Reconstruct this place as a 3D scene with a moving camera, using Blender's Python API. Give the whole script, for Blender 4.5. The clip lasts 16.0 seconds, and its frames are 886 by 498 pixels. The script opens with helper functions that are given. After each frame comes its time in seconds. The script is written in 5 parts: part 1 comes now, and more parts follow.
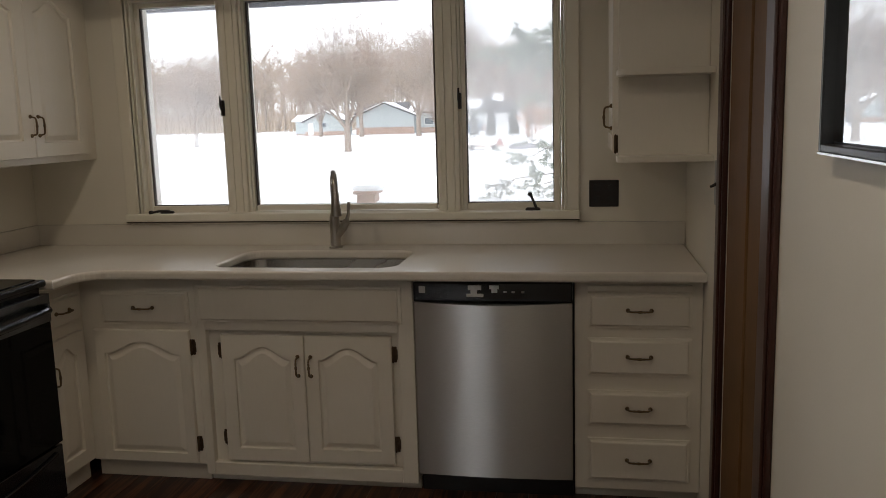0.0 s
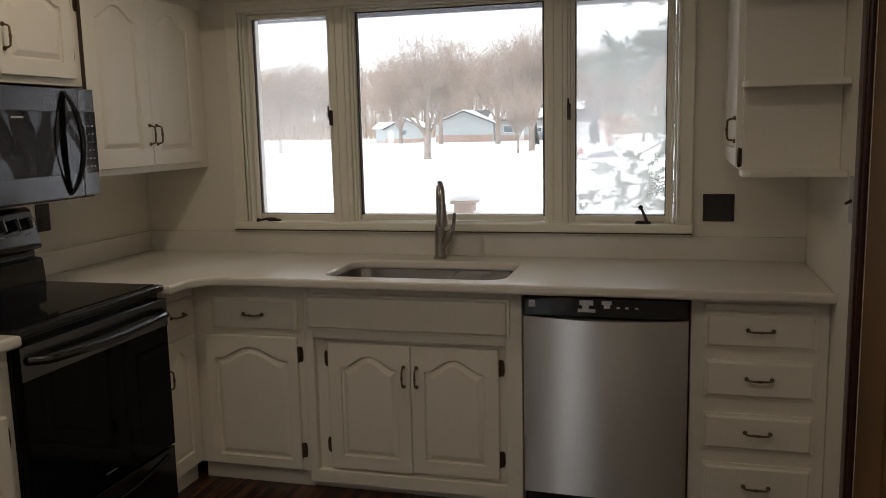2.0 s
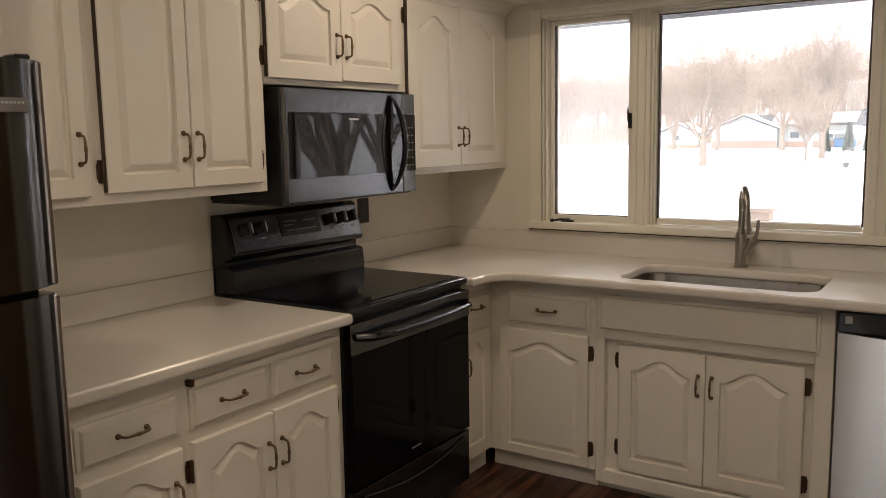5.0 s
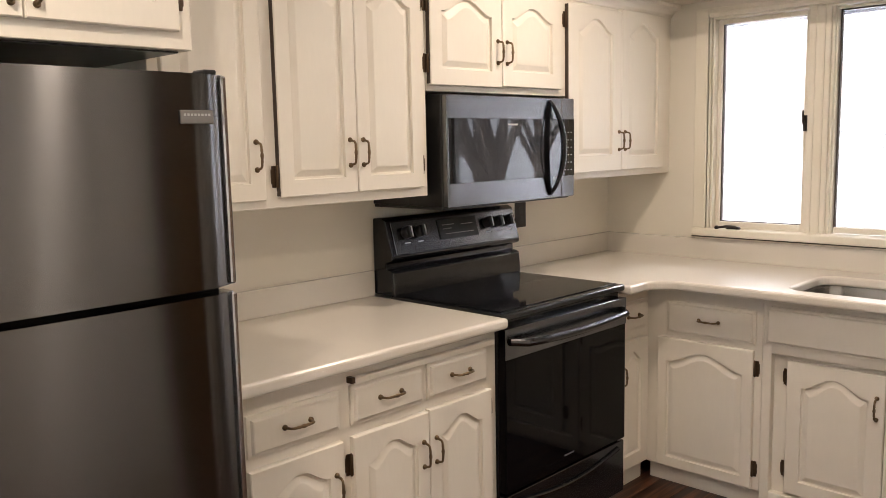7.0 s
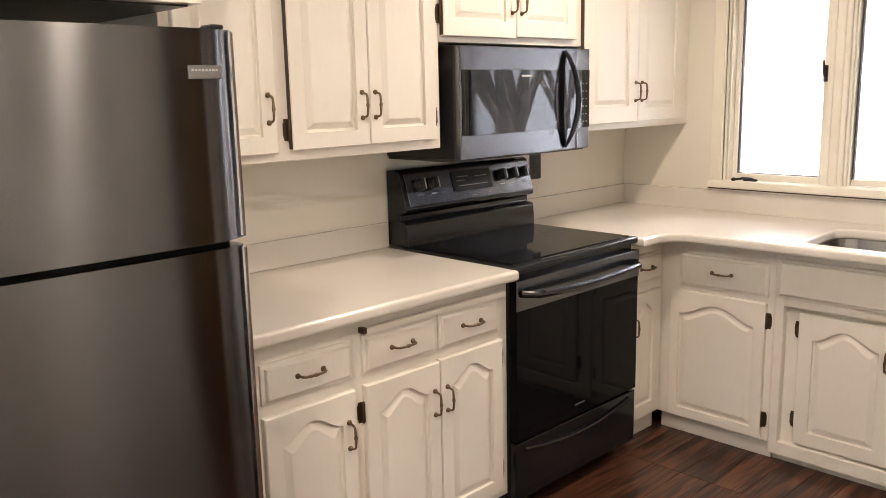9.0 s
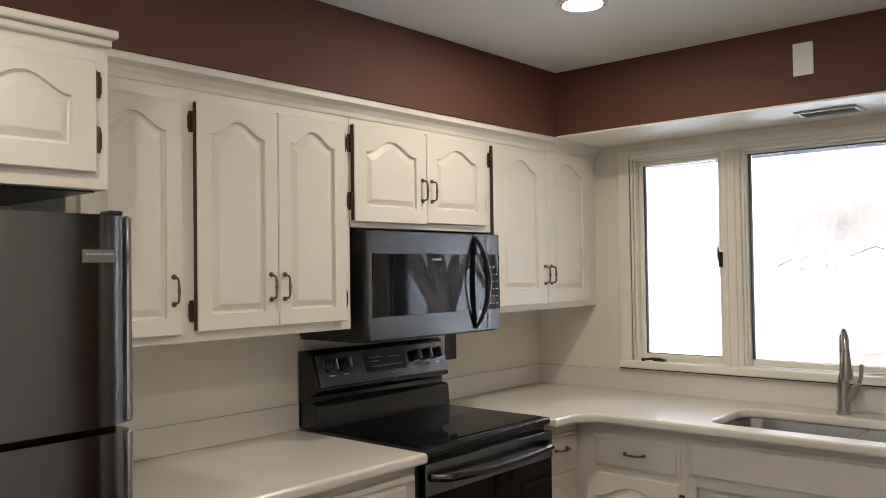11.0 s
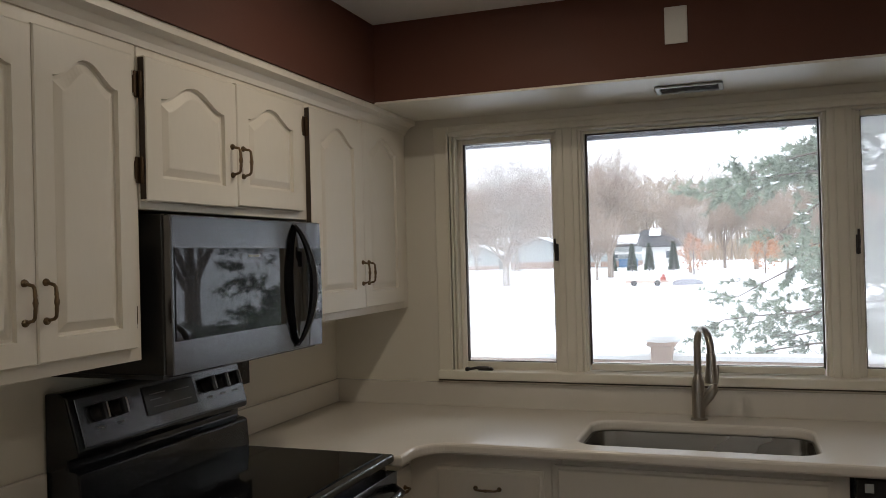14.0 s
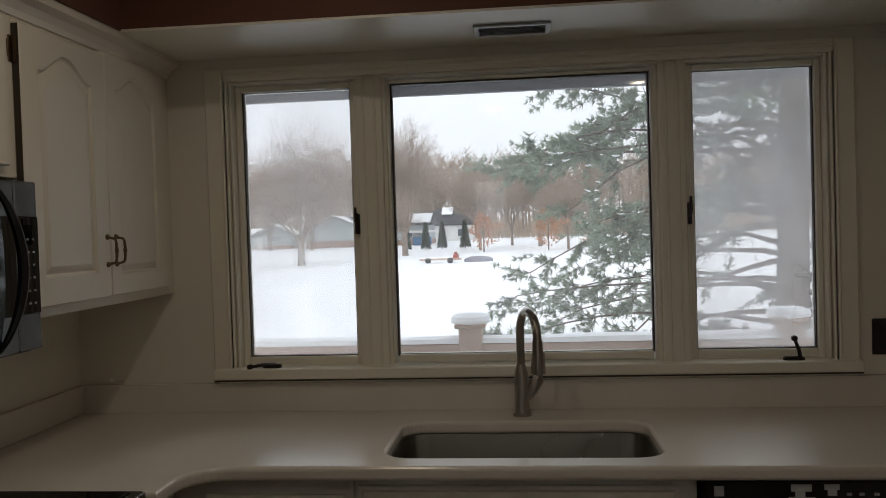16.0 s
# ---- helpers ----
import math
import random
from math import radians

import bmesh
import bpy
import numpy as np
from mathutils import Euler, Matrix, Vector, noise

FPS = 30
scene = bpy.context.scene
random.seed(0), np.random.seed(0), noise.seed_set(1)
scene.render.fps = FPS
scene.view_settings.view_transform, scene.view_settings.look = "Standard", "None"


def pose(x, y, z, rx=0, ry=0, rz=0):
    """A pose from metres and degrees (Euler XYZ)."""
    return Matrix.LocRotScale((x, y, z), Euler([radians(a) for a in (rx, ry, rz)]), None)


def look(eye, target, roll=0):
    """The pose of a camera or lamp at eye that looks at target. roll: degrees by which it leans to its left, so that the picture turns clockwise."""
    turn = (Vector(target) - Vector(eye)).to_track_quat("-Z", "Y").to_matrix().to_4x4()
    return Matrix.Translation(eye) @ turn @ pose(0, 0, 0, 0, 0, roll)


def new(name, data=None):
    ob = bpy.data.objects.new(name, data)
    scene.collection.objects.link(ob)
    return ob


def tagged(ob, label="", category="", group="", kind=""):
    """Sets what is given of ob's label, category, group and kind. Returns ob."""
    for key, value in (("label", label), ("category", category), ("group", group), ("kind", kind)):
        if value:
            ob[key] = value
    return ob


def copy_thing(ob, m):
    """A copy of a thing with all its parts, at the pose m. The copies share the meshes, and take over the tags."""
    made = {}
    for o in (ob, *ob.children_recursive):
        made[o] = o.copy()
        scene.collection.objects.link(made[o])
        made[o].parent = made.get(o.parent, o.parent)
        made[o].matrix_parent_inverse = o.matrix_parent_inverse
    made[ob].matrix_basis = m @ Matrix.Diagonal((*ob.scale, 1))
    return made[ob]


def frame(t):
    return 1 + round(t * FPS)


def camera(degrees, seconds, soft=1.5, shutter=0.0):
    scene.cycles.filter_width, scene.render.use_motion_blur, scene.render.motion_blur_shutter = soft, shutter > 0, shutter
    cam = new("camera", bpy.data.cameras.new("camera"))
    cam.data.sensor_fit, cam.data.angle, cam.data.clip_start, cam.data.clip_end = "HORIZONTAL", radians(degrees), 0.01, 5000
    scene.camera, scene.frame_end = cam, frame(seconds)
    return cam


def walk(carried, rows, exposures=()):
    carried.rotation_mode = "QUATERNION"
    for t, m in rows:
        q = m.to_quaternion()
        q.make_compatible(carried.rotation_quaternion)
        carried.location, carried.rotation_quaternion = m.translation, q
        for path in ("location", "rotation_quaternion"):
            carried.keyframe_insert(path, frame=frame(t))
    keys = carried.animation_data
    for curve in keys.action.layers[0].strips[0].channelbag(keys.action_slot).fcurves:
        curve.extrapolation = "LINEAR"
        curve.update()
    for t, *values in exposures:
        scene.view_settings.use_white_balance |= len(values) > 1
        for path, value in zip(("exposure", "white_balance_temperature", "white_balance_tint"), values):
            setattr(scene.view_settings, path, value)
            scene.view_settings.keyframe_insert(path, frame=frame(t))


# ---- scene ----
cam = camera(56.3, 16.0, soft=0.85)
PATH = [
    (0, (2.633, -3.628, 1.474), (2.297, -1.681, 1.161), -1.6),
    (0.5, (2.609, -3.609, 1.478), (2.268, -1.663, 1.168), -1.7),
    (1, (2.566, -3.611, 1.489), (2.2, -1.669, 1.182), -1.5),
    (1.5, (2.523, -3.615, 1.482), (2.088, -1.685, 1.187), -1.3),
    (2, (2.5, -3.617, 1.489), (1.985, -1.707, 1.199), -1.3),
    (2.5, (2.476, -3.626, 1.486), (1.876, -1.74, 1.202), -1.3),
    (3, (2.458, -3.641, 1.475), (1.773, -1.782, 1.199), -1.3),
    (3.5, (2.443, -3.656, 1.476), (1.667, -1.832, 1.204), -1.1),
    (4, (2.426, -3.677, 1.476), (1.548, -1.901, 1.207), -1.1),
    (4.5, (2.395, -3.701, 1.475), (1.413, -1.978, 1.209), -1.0),
    (5, (2.399, -3.715, 1.481), (1.309, -2.058, 1.215), -1.0),
    (7.3, (2.4, -3.723, 1.494), (1.003, -2.314, 1.243), -1.4),
    (7.5, (2.411, -3.705, 1.476), (1.008, -2.303, 1.223), -1.5),
    (8, (2.433, -3.699, 1.488), (1.035, -2.333, 1.065), -1.6),
    (8.5, (2.429, -3.697, 1.498), (1.06, -2.371, 0.893), -1.5),
    (9, (2.438, -3.714, 1.506), (1.031, -2.343, 1.132), -1.3),
    (9.2, (2.435, -3.709, 1.509), (1.012, -2.322, 1.285), -1.4),
    (11.3, (2.532, -3.667, 1.516), (1.259, -2.126, 1.581), -1.3),
    (11.5, (2.516, -3.658, 1.514), (1.299, -2.072, 1.57), -1.3),
    (12, (2.418, -3.624, 1.513), (1.348, -1.934, 1.552), -1.2),
    (12.5, (2.251, -3.536, 1.505), (1.305, -1.774, 1.534), -1.3),
    (13, (2.039, -3.462, 1.536), (1.194, -1.65, 1.556), -1.3),
    (13.5, (1.828, -3.402, 1.546), (1.063, -1.554, 1.567), -1.5),
    (14, (1.704, -3.297, 1.54), (1.026, -1.415, 1.558), -1.5),
    (14.5, (1.683, -3.084, 1.53), (1.131, -1.162, 1.544), -1.7),
    (15, (1.635, -2.924, 1.539), (1.246, -0.962, 1.551), -1.8),
    (15.5, (1.576, -2.812, 1.548), (1.302, -0.831, 1.559), -1.8),
    (16, (1.569, -2.756, 1.517), (1.368, -0.767, 1.47), -1.8),
]
EXPOSURES = [(0.0, 0.6, 6250, 10), (3.0, 0.62, 6300, 10), (4.5, 0.95, 6450, 12), (5.0, 1.4, 6600, 14), (7.3, 2.5, 6200, 15), (8.0, 2.5, 6200, 15), (8.5, 2.8, 6150, 15), (9.2, 2.85, 6150, 15), (11.3, 1.85, 5750, 9), (12.0, 1.55, 5750, 9), (12.5, 1.2, 5800, 9), (13.5, 0.85, 5950, 9), (14.5, 0.4, 6050, 9), (16.0, -0.2, 6200, 9)]
walk(cam, [(t, look(eye, target, roll)) for t, eye, target, roll in PATH], EXPOSURES)

# ---- world and sun: an overcast winter day ----
world = bpy.data.worlds.new("world")
scene.world = world
world.use_nodes = True
wn, wl = world.node_tree.nodes, world.node_tree.links
sky = wn.new("ShaderNodeTexSky")
sky.sky_type = "NISHITA"
sky.sun_disc = False
sky.sun_elevation, sky.sun_rotation = radians(28), radians(200)
sky.dust_density, sky.air_density = 6.0, 1.0
grey = wn.new("ShaderNodeHueSaturation")
grey.inputs["Saturation"].default_value = 0.15
grey.inputs["Value"].default_value = 2.6
wl.new(sky.outputs[0], grey.inputs["Color"])
cloud = wn.new("ShaderNodeMixRGB")
cloud.inputs[0].default_value = 0.8
cloud.inputs[2].default_value = (9.0, 9.15, 9.4, 1)
wl.new(grey.outputs[0], cloud.inputs[1])
wl.new(cloud.outputs[0], wn["Background"].inputs["Color"])
wn["Background"].inputs["Strength"].default_value = 0.15
sun_data = bpy.data.lights.new("sun", "SUN")
sun_data.energy, sun_data.angle, sun_data.color = 0.9, radians(15), (1.0, 0.96, 0.9)
sun = new("sun", sun_data)
sun.matrix_world = pose(0, 0, 30, 62, 0, 160)


# ---- materials ----
def shader(name):
    m = bpy.data.materials.new(name)
    m.use_nodes = True
    n = m.node_tree.nodes
    return m, n, m.node_tree.links, n["Principled BSDF"]


def noise_node(n, l, scale, detail=4.0, stretch=(1, 1, 1)):
    co = n.new("ShaderNodeTexCoord")
    mp = n.new("ShaderNodeMapping")
    mp.inputs["Scale"].default_value = stretch
    nz = n.new("ShaderNodeTexNoise")
    nz.inputs["Scale"].default_value, nz.inputs["Detail"].default_value = scale, detail
    l.new(co.outputs["Object"], mp.inputs[0])
    l.new(mp.outputs[0], nz.inputs["Vector"])
    return nz


def ramp(n, l, source, stops):
    r = n.new("ShaderNodeValToRGB")
    e = r.color_ramp.elements
    while len(e) < len(stops):
        e.new(0.5)
    for k, (p, c) in enumerate(stops):
        e[k].position, e[k].color = p, (*c, 1)
    l.new(source, r.inputs[0])
    return r.outputs[0]


def bump(n, l, p, source, strength, distance):
    b = n.new("ShaderNodeBump")
    b.inputs["Strength"].default_value, b.inputs["Distance"].default_value = strength, distance
    l.new(source, b.inputs["Height"])
    l.new(b.outputs[0], p.inputs["Normal"])


def mixed(c, k):
    return tuple(min(1.0, v * k) for v in c)


def painted(name, colour, rough=0.5, vary=0.06, grain=180.0, relief=0.25, stretch=(1, 1, 1), metal=0.0, depth=0.0006):
    """A plain surface with broad blotches, fine grain and a little relief."""
    m, n, l, p = shader(name)
    big = noise_node(n, l, 2.3, 3.0)
    fine = noise_node(n, l, grain, 3.0, stretch)
    add = n.new("ShaderNodeMath")
    add.operation = "MULTIPLY_ADD"
    add.inputs[1].default_value = 0.35
    l.new(fine.outputs[0], add.inputs[0])
    l.new(big.outputs[0], add.inputs[2])
    l.new(ramp(n, l, add.outputs[0], [(0.4, mixed(colour, 1 - vary)), (0.95, mixed(colour, 1 + vary))]), p.inputs["Base Color"])
    p.inputs["Roughness"].default_value, p.inputs["Metallic"].default_value = rough, metal
    rr = n.new("ShaderNodeMapRange")
    rr.inputs["To Min"].default_value, rr.inputs["To Max"].default_value = rough * 0.85, min(1.0, rough * 1.15)
    l.new(big.outputs[0], rr.inputs[0])
    l.new(rr.outputs[0], p.inputs["Roughness"])
    bump(n, l, p, fine.outputs[0], relief, depth)
    return m


def steel(name, colour, rough, aniso=0.75):
    m, n, l, p = shader(name)
    brush = noise_node(n, l, 60.0, 4.0, (0.6, 0.6, 40))
    big = noise_node(n, l, 2.0, 3.0)
    l.new(ramp(n, l, brush.outputs[0], [(0.3, mixed(colour, 0.93)), (0.7, mixed(colour, 1.07))]), p.inputs["Base Color"])
    p.inputs["Metallic"].default_value = 1.0
    rr = n.new("ShaderNodeMapRange")
    rr.inputs["To Min"].default_value, rr.inputs["To Max"].default_value = rough * 0.8, rough * 1.25
    l.new(big.outputs[0], rr.inputs[0])
    l.new(rr.outputs[0], p.inputs["Roughness"])
    p.inputs["Anisotropic"].default_value = aniso
    geo = n.new("ShaderNodeNewGeometry")
    up = n.new("ShaderNodeVectorMath")
    up.operation = "MULTIPLY_ADD"
    up.inputs[1].default_value, up.inputs[2].default_value = (1e-5, 1e-5, 1e-5), (0.0, 0.0, 1.0)
    l.new(geo.outputs["Position"], up.inputs[0])
    l.new(up.outputs[0], p.inputs["Tangent"])
    return m


def speckled(name, base, dark, light, rough):
    """Engineered stone with small chips of two tones."""
    m, n, l, p = shader(name)
    co = n.new("ShaderNodeTexCoord")
    colour = None
    big = noise_node(n, l, 3.0, 4.0)
    colour = ramp(n, l, big.outputs[0], [(0.3, mixed(base, 0.96)), (0.7, mixed(base, 1.03))])
    for scale, tone, size in ((170.0, dark, 0.11), (120.0, light, 0.16), (330.0, dark, 0.15)):
        v = n.new("ShaderNodeTexVoronoi")
        v.inputs["Scale"].default_value = scale
        l.new(co.outputs["Object"], v.inputs["Vector"])
        gate = n.new("ShaderNodeMath")
        gate.operation = "LESS_THAN"
        gate.inputs[1].default_value = size
        l.new(v.outputs["Distance"], gate.inputs[0])
        mx = n.new("ShaderNodeMixRGB")
        mx.inputs[2].default_value = (*tone, 1)
        l.new(gate.outputs[0], mx.inputs[0])
        l.new(colour, mx.inputs[1])
        colour = mx.outputs[0]
    l.new(colour, p.inputs["Base Color"])
    p.inputs["Roughness"].default_value = rough
    return m


def plank_wood(name, tones, rough):
    """Hand-scraped boards, each of its own tone, the grain along y."""
    m, n, l, p = shader(name)
    info = n.new("ShaderNodeObjectInfo")
    co = n.new("ShaderNodeTexCoord")
    shift = n.new("ShaderNodeVectorMath")
    shift.operation = "MULTIPLY_ADD"
    shift.inputs[1].default_value = (16, 0.9, 16)
    l.new(co.outputs["Object"], shift.inputs[0])
    l.new(info.outputs["Random"], shift.inputs[2])
    scaled = n.new("ShaderNodeVectorMath")
    scaled.operation = "ADD"
    l.new(shift.outputs[0], scaled.inputs[0])
    big = n.new("ShaderNodeVectorMath")
    big.operation = "SCALE"
    big.inputs["Scale"].default_value = 37.0
    l.new(info.outputs["Random"], big.inputs[0])
    l.new(big.outputs[0], scaled.inputs[1])
    nz = n.new("ShaderNodeTexNoise")
    nz.inputs["Scale"].default_value, nz.inputs["Detail"].default_value, nz.inputs["Distortion"].default_value = 2.6, 8.0, 0.9
    l.new(scaled.outputs[0], nz.inputs["Vector"])
    col = ramp(n, l, nz.outputs[0], [(0.30, tones[0]), (0.47, tones[1]), (0.56, tones[2]), (0.72, tones[0])])
    hs = n.new("ShaderNodeHueSaturation")
    val = n.new("ShaderNodeMapRange")
    val.inputs["To Min"].default_value, val.inputs["To Max"].default_value = 0.82, 1.2
    l.new(info.outputs["Random"], val.inputs[0])
    l.new(val.outputs[0], hs.inputs["Value"])
    l.new(col, hs.inputs["Color"])
    l.new(hs.outputs[0], p.inputs["Base Color"])
    p.inputs["Roughness"].default_value = rough
    bump(n, l, p, nz.outputs[0], 0.35, 0.002)
    return m


def clear_glass(name, fog=0.0, blurred=0.1, share=0.8, ior=1.45):
    """A pane; fog mixes in a milky film in patches, for blurring condensation and for lens haze."""
    m, n, l, p = shader(name)
    out = n["Material Output"]
    clear = n.new("ShaderNodeBsdfTransparent")
    gloss = n.new("ShaderNodeBsdfGlossy")
    gloss.inputs["Roughness"].default_value = 0.02
    fr = n.new("ShaderNodeFresnel")
    fr.inputs["IOR"].default_value = ior
    body = clear.outputs[0]
    if fog:
        blur = n.new("ShaderNodeBsdfRefraction")
        blur.inputs["IOR"].default_value, blur.inputs["Roughness"].default_value = 1.02, blurred
        veil = n.new("ShaderNodeBsdfTranslucent")
        veil.inputs["Color"].default_value = (0.97, 0.97, 0.99, 1)
        mist = noise_node(n, l, 3.2, 3.0, (1, 1, 0.6))
        k = n.new("ShaderNodeMapRange")
        k.inputs["From Min"].default_value, k.inputs["From Max"].default_value = 0.3, 0.7
        k.inputs["To Min"].default_value, k.inputs["To Max"].default_value = fog * 0.7, min(0.95, fog * 1.25)
        l.new(mist.outputs[0], k.inputs[0])
        soft = n.new("ShaderNodeMixShader")
        soft.inputs[0].default_value = share
        l.new(clear.outputs[0], soft.inputs[1])
        l.new(blur.outputs[0], soft.inputs[2])
        mv = n.new("ShaderNodeMixShader")
        l.new(k.outputs[0], mv.inputs[0])
        l.new(soft.outputs[0], mv.inputs[1])
        l.new(veil.outputs[0], mv.inputs[2])
        body = mv.outputs[0]
    mx = n.new("ShaderNodeMixShader")
    l.new(fr.outputs[0], mx.inputs[0])
    l.new(body, mx.inputs[1])
    l.new(gloss.outputs[0], mx.inputs[2])
    l.new(mx.outputs[0], out.inputs["Surface"])
    return m


def glowing(name, colour, strength):
    m, n, l, p = shader(name)
    p.inputs["Base Color"].default_value = (0.8, 0.8, 0.8, 1)
    p.inputs["Emission Color"].default_value = (*colour, 1)
    p.inputs["Emission Strength"].default_value = strength
    return m


CREAM = painted("cream_cabinet_paint", (0.76, 0.715, 0.630), 0.38, 0.035, 90, 0.2, (1, 1, 0.25))
WALL = painted("off_white_wall_paint", (0.74, 0.70, 0.615), 0.65, 0.04, 260, 0.4)
TRIM = painted("white_window_paint", (0.78, 0.74, 0.64), 0.4, 0.04, 120, 0.2)
CEIL = painted("white_ceiling_paint", (0.80, 0.80, 0.78), 0.9, 0.03, 300, 0.6)
SOFFIT_BROWN = painted("brick_brown_paint", (0.108, 0.038, 0.022), 0.7, 0.06, 240, 0.4)
STONE = speckled("pale_speckled_countertop", (0.70, 0.66, 0.595), (0.55, 0.50, 0.44), (0.78, 0.75, 0.69), 0.22)
STONE.node_tree.nodes["Principled BSDF"].inputs["Specular IOR Level"].default_value = 0.62
BAR_STONE = speckled("speckled_bar_top", (0.50, 0.45, 0.395), (0.24, 0.17, 0.11), (0.62, 0.58, 0.52), 0.06)
FLOOR_WOOD = plank_wood("dark_scraped_floorboards", ((0.012, 0.006, 0.0045), (0.034, 0.013, 0.008), (0.125, 0.048, 0.024)), 0.28)
FLOOR_BASE = painted("floor_underlay", (0.01, 0.007, 0.006), 0.8)
STEEL = steel("brushed_stainless_steel", (0.55, 0.54, 0.52), 0.29, 0.95)
DARK_STEEL = steel("dark_brushed_steel", (0.155, 0.155, 0.161), 0.20, 1.0)
BLACK_STEEL = steel("black_brushed_steel", (0.155, 0.158, 0.168), 0.19, 0.6)
HANDLE_STEEL = steel("dark_handle_steel", (0.09, 0.09, 0.095), 0.16, 0.0)
SINK_STEEL = steel("satin_sink_steel", (0.42, 0.40, 0.375), 0.26, 0.0)
NICKEL = painted("brushed_nickel", (0.40, 0.37, 0.33), 0.28, 0.05, 200, 0.05, metal=1.0)
BRONZE = painted("aged_brass_pull", (0.17, 0.12, 0.07), 0.38, 0.35, 70, 0.2, metal=0.9)
HINGE_BRONZE = painted("dark_hinge_bronze", (0.10, 0.065, 0.04), 0.45, 0.3, 70, 0.2, metal=0.8)
PLATE_BRONZE = painted("dark_bronze_plate", (0.035, 0.03, 0.03), 0.4, 0.2, 90, 0.1, metal=0.5)
BLACK_GLASS = painted("black_appliance_glass", (0.005, 0.005, 0.006), 0.018, 0.1, 40, 0.0)
BLACK_GLASS.node_tree.nodes["Principled BSDF"].inputs["Specular IOR Level"].default_value = 0.38
OVEN_GLASS = painted("black_oven_glass", (0.004, 0.004, 0.005), 0.05, 0.1, 40, 0.0)
OVEN_GLASS.node_tree.nodes["Principled BSDF"].inputs["Specular IOR Level"].default_value = 0.09
BLACK_ENAMEL = painted("black_enamel", (0.008, 0.009, 0.012), 0.14, 0.1, 60, 0.02)
BLACK_PLASTIC_AND_SHADE = painted("black_plastic_and_shade", (0.012, 0.012, 0.013), 0.35, 0.15, 120, 0.1)
GRIP_LIT = painted("lit_silver_grip", (0.66, 0.66, 0.66), 0.35, 0.04, 60, 0.0, metal=0.25)
SILVER = painted("polished_silver", (0.62, 0.61, 0.6), 0.18, 0.05, 60, 0.0, metal=1.0)
BADGE_GREY = painted("grey_badge_metal", (0.16, 0.155, 0.15), 0.4, 0.1, metal=0.4)
MARK_GREY = painted("pale_grey_print", (0.42, 0.43, 0.44), 0.5, 0.05)
KEY_GREY = painted("dim_key_print", (0.16, 0.165, 0.17), 0.5, 0.05)
STICKER = painted("peeled_sticker_white", (0.62, 0.64, 0.66), 0.5, 0.3, 60, 0.2)
GASKET_AND_SHADE = painted("dark_gasket_and_shade", (0.05, 0.035, 0.025), 0.55, 0.2)
DOOR_WOOD = painted("brown_stained_wood", (0.165, 0.088, 0.037), 0.62, 0.3, 26, 0.3, (6, 6, 0.35))
DOOR_WOOD.node_tree.nodes["Principled BSDF"].inputs["Specular IOR Level"].default_value = 0.15
CASING_WOOD = painted("dark_red_stained_wood", (0.050, 0.017, 0.012), 0.3, 0.3, 26, 0.3, (6, 6, 0.35))
FRAME_BLACK = painted("black_picture_frame", (0.012, 0.011, 0.011), 0.3, 0.2)
GLASS = clear_glass("window_glass")
# The middle pane's faint veil stands in for lens flare haze.
HAZED = clear_glass("hazed_window_glass", 0.07, 0.05, 0.0)
FOGGED = clear_glass("fogged_window_glass", 0.2, 0.12, 0.8)
FOGGED_MORE = clear_glass("heavily_fogged_glass", 0.33, 0.05, 0.0)
MIRROR = painted("silvered_mirror_glass", (0.86, 0.87, 0.87), 0.015, 0.01, 40, 0.0, metal=1.0)
VENT_METAL = painted("galvanised_vent", (0.40, 0.41, 0.41), 0.4, 0.1, metal=0.6)
WHITE_PLASTIC = painted("white_plastic", (0.72, 0.70, 0.66), 0.45, 0.03)
LAMP_GLOW = glowing("warm_lamp_lens", (1.0, 0.85, 0.66), 4.0)
DISPLAY = painted("display_glass", (0.03, 0.036, 0.040), 0.08, 0.2)
SNOW = painted("snow", (0.86, 0.88, 0.90), 0.8, 0.03, 8, 0.5, depth=0.02)
GROUND_SNOW = painted("snow_field", (0.86, 0.88, 0.90), 0.85, 0.05, 0.35, 0.6, depth=0.12)
BARK = painted("grey_brown_bark", (0.23, 0.185, 0.15), 0.9, 0.25, 12, 0.6, (1, 1, 0.3), depth=0.02)
DARK_BARK = painted("dark_bark", (0.13, 0.105, 0.09), 0.9, 0.3, 12, 0.6, (1, 1, 0.3), depth=0.02)
TWIG = painted("reddish_twigs", (0.32, 0.25, 0.20), 0.9, 0.25, 2)
WOOD_TWIG = painted("brown_far_twigs", (0.36, 0.285, 0.215), 0.9, 0.25, 0.2)
NEEDLE = painted("pine_needles", (0.225, 0.265, 0.205), 0.75, 0.5, 2.2)
CONIFER = painted("dark_conifer", (0.065, 0.095, 0.065), 0.8, 0.4, 5)
RUST_LEAF = painted("rust_oak_leaves", (0.42, 0.21, 0.11), 0.8, 0.35, 3)
SIDING = painted("pale_blue_siding", (0.37, 0.41, 0.41), 0.7, 0.06, 20, 0.3, (0.1, 0.1, 12), depth=0.01)
WHITE_SIDING = painted("white_siding", (0.70, 0.70, 0.68), 0.7, 0.05, 20, 0.3, (0.1, 0.1, 12), depth=0.01)
HOUSE_BRICK = painted("orange_brick", (0.34, 0.24, 0.19), 0.85, 0.2, 9, 0.4)
DARK_ROOF = painted("dark_shingles", (0.06, 0.06, 0.065), 0.85, 0.2, 6, 0.4)
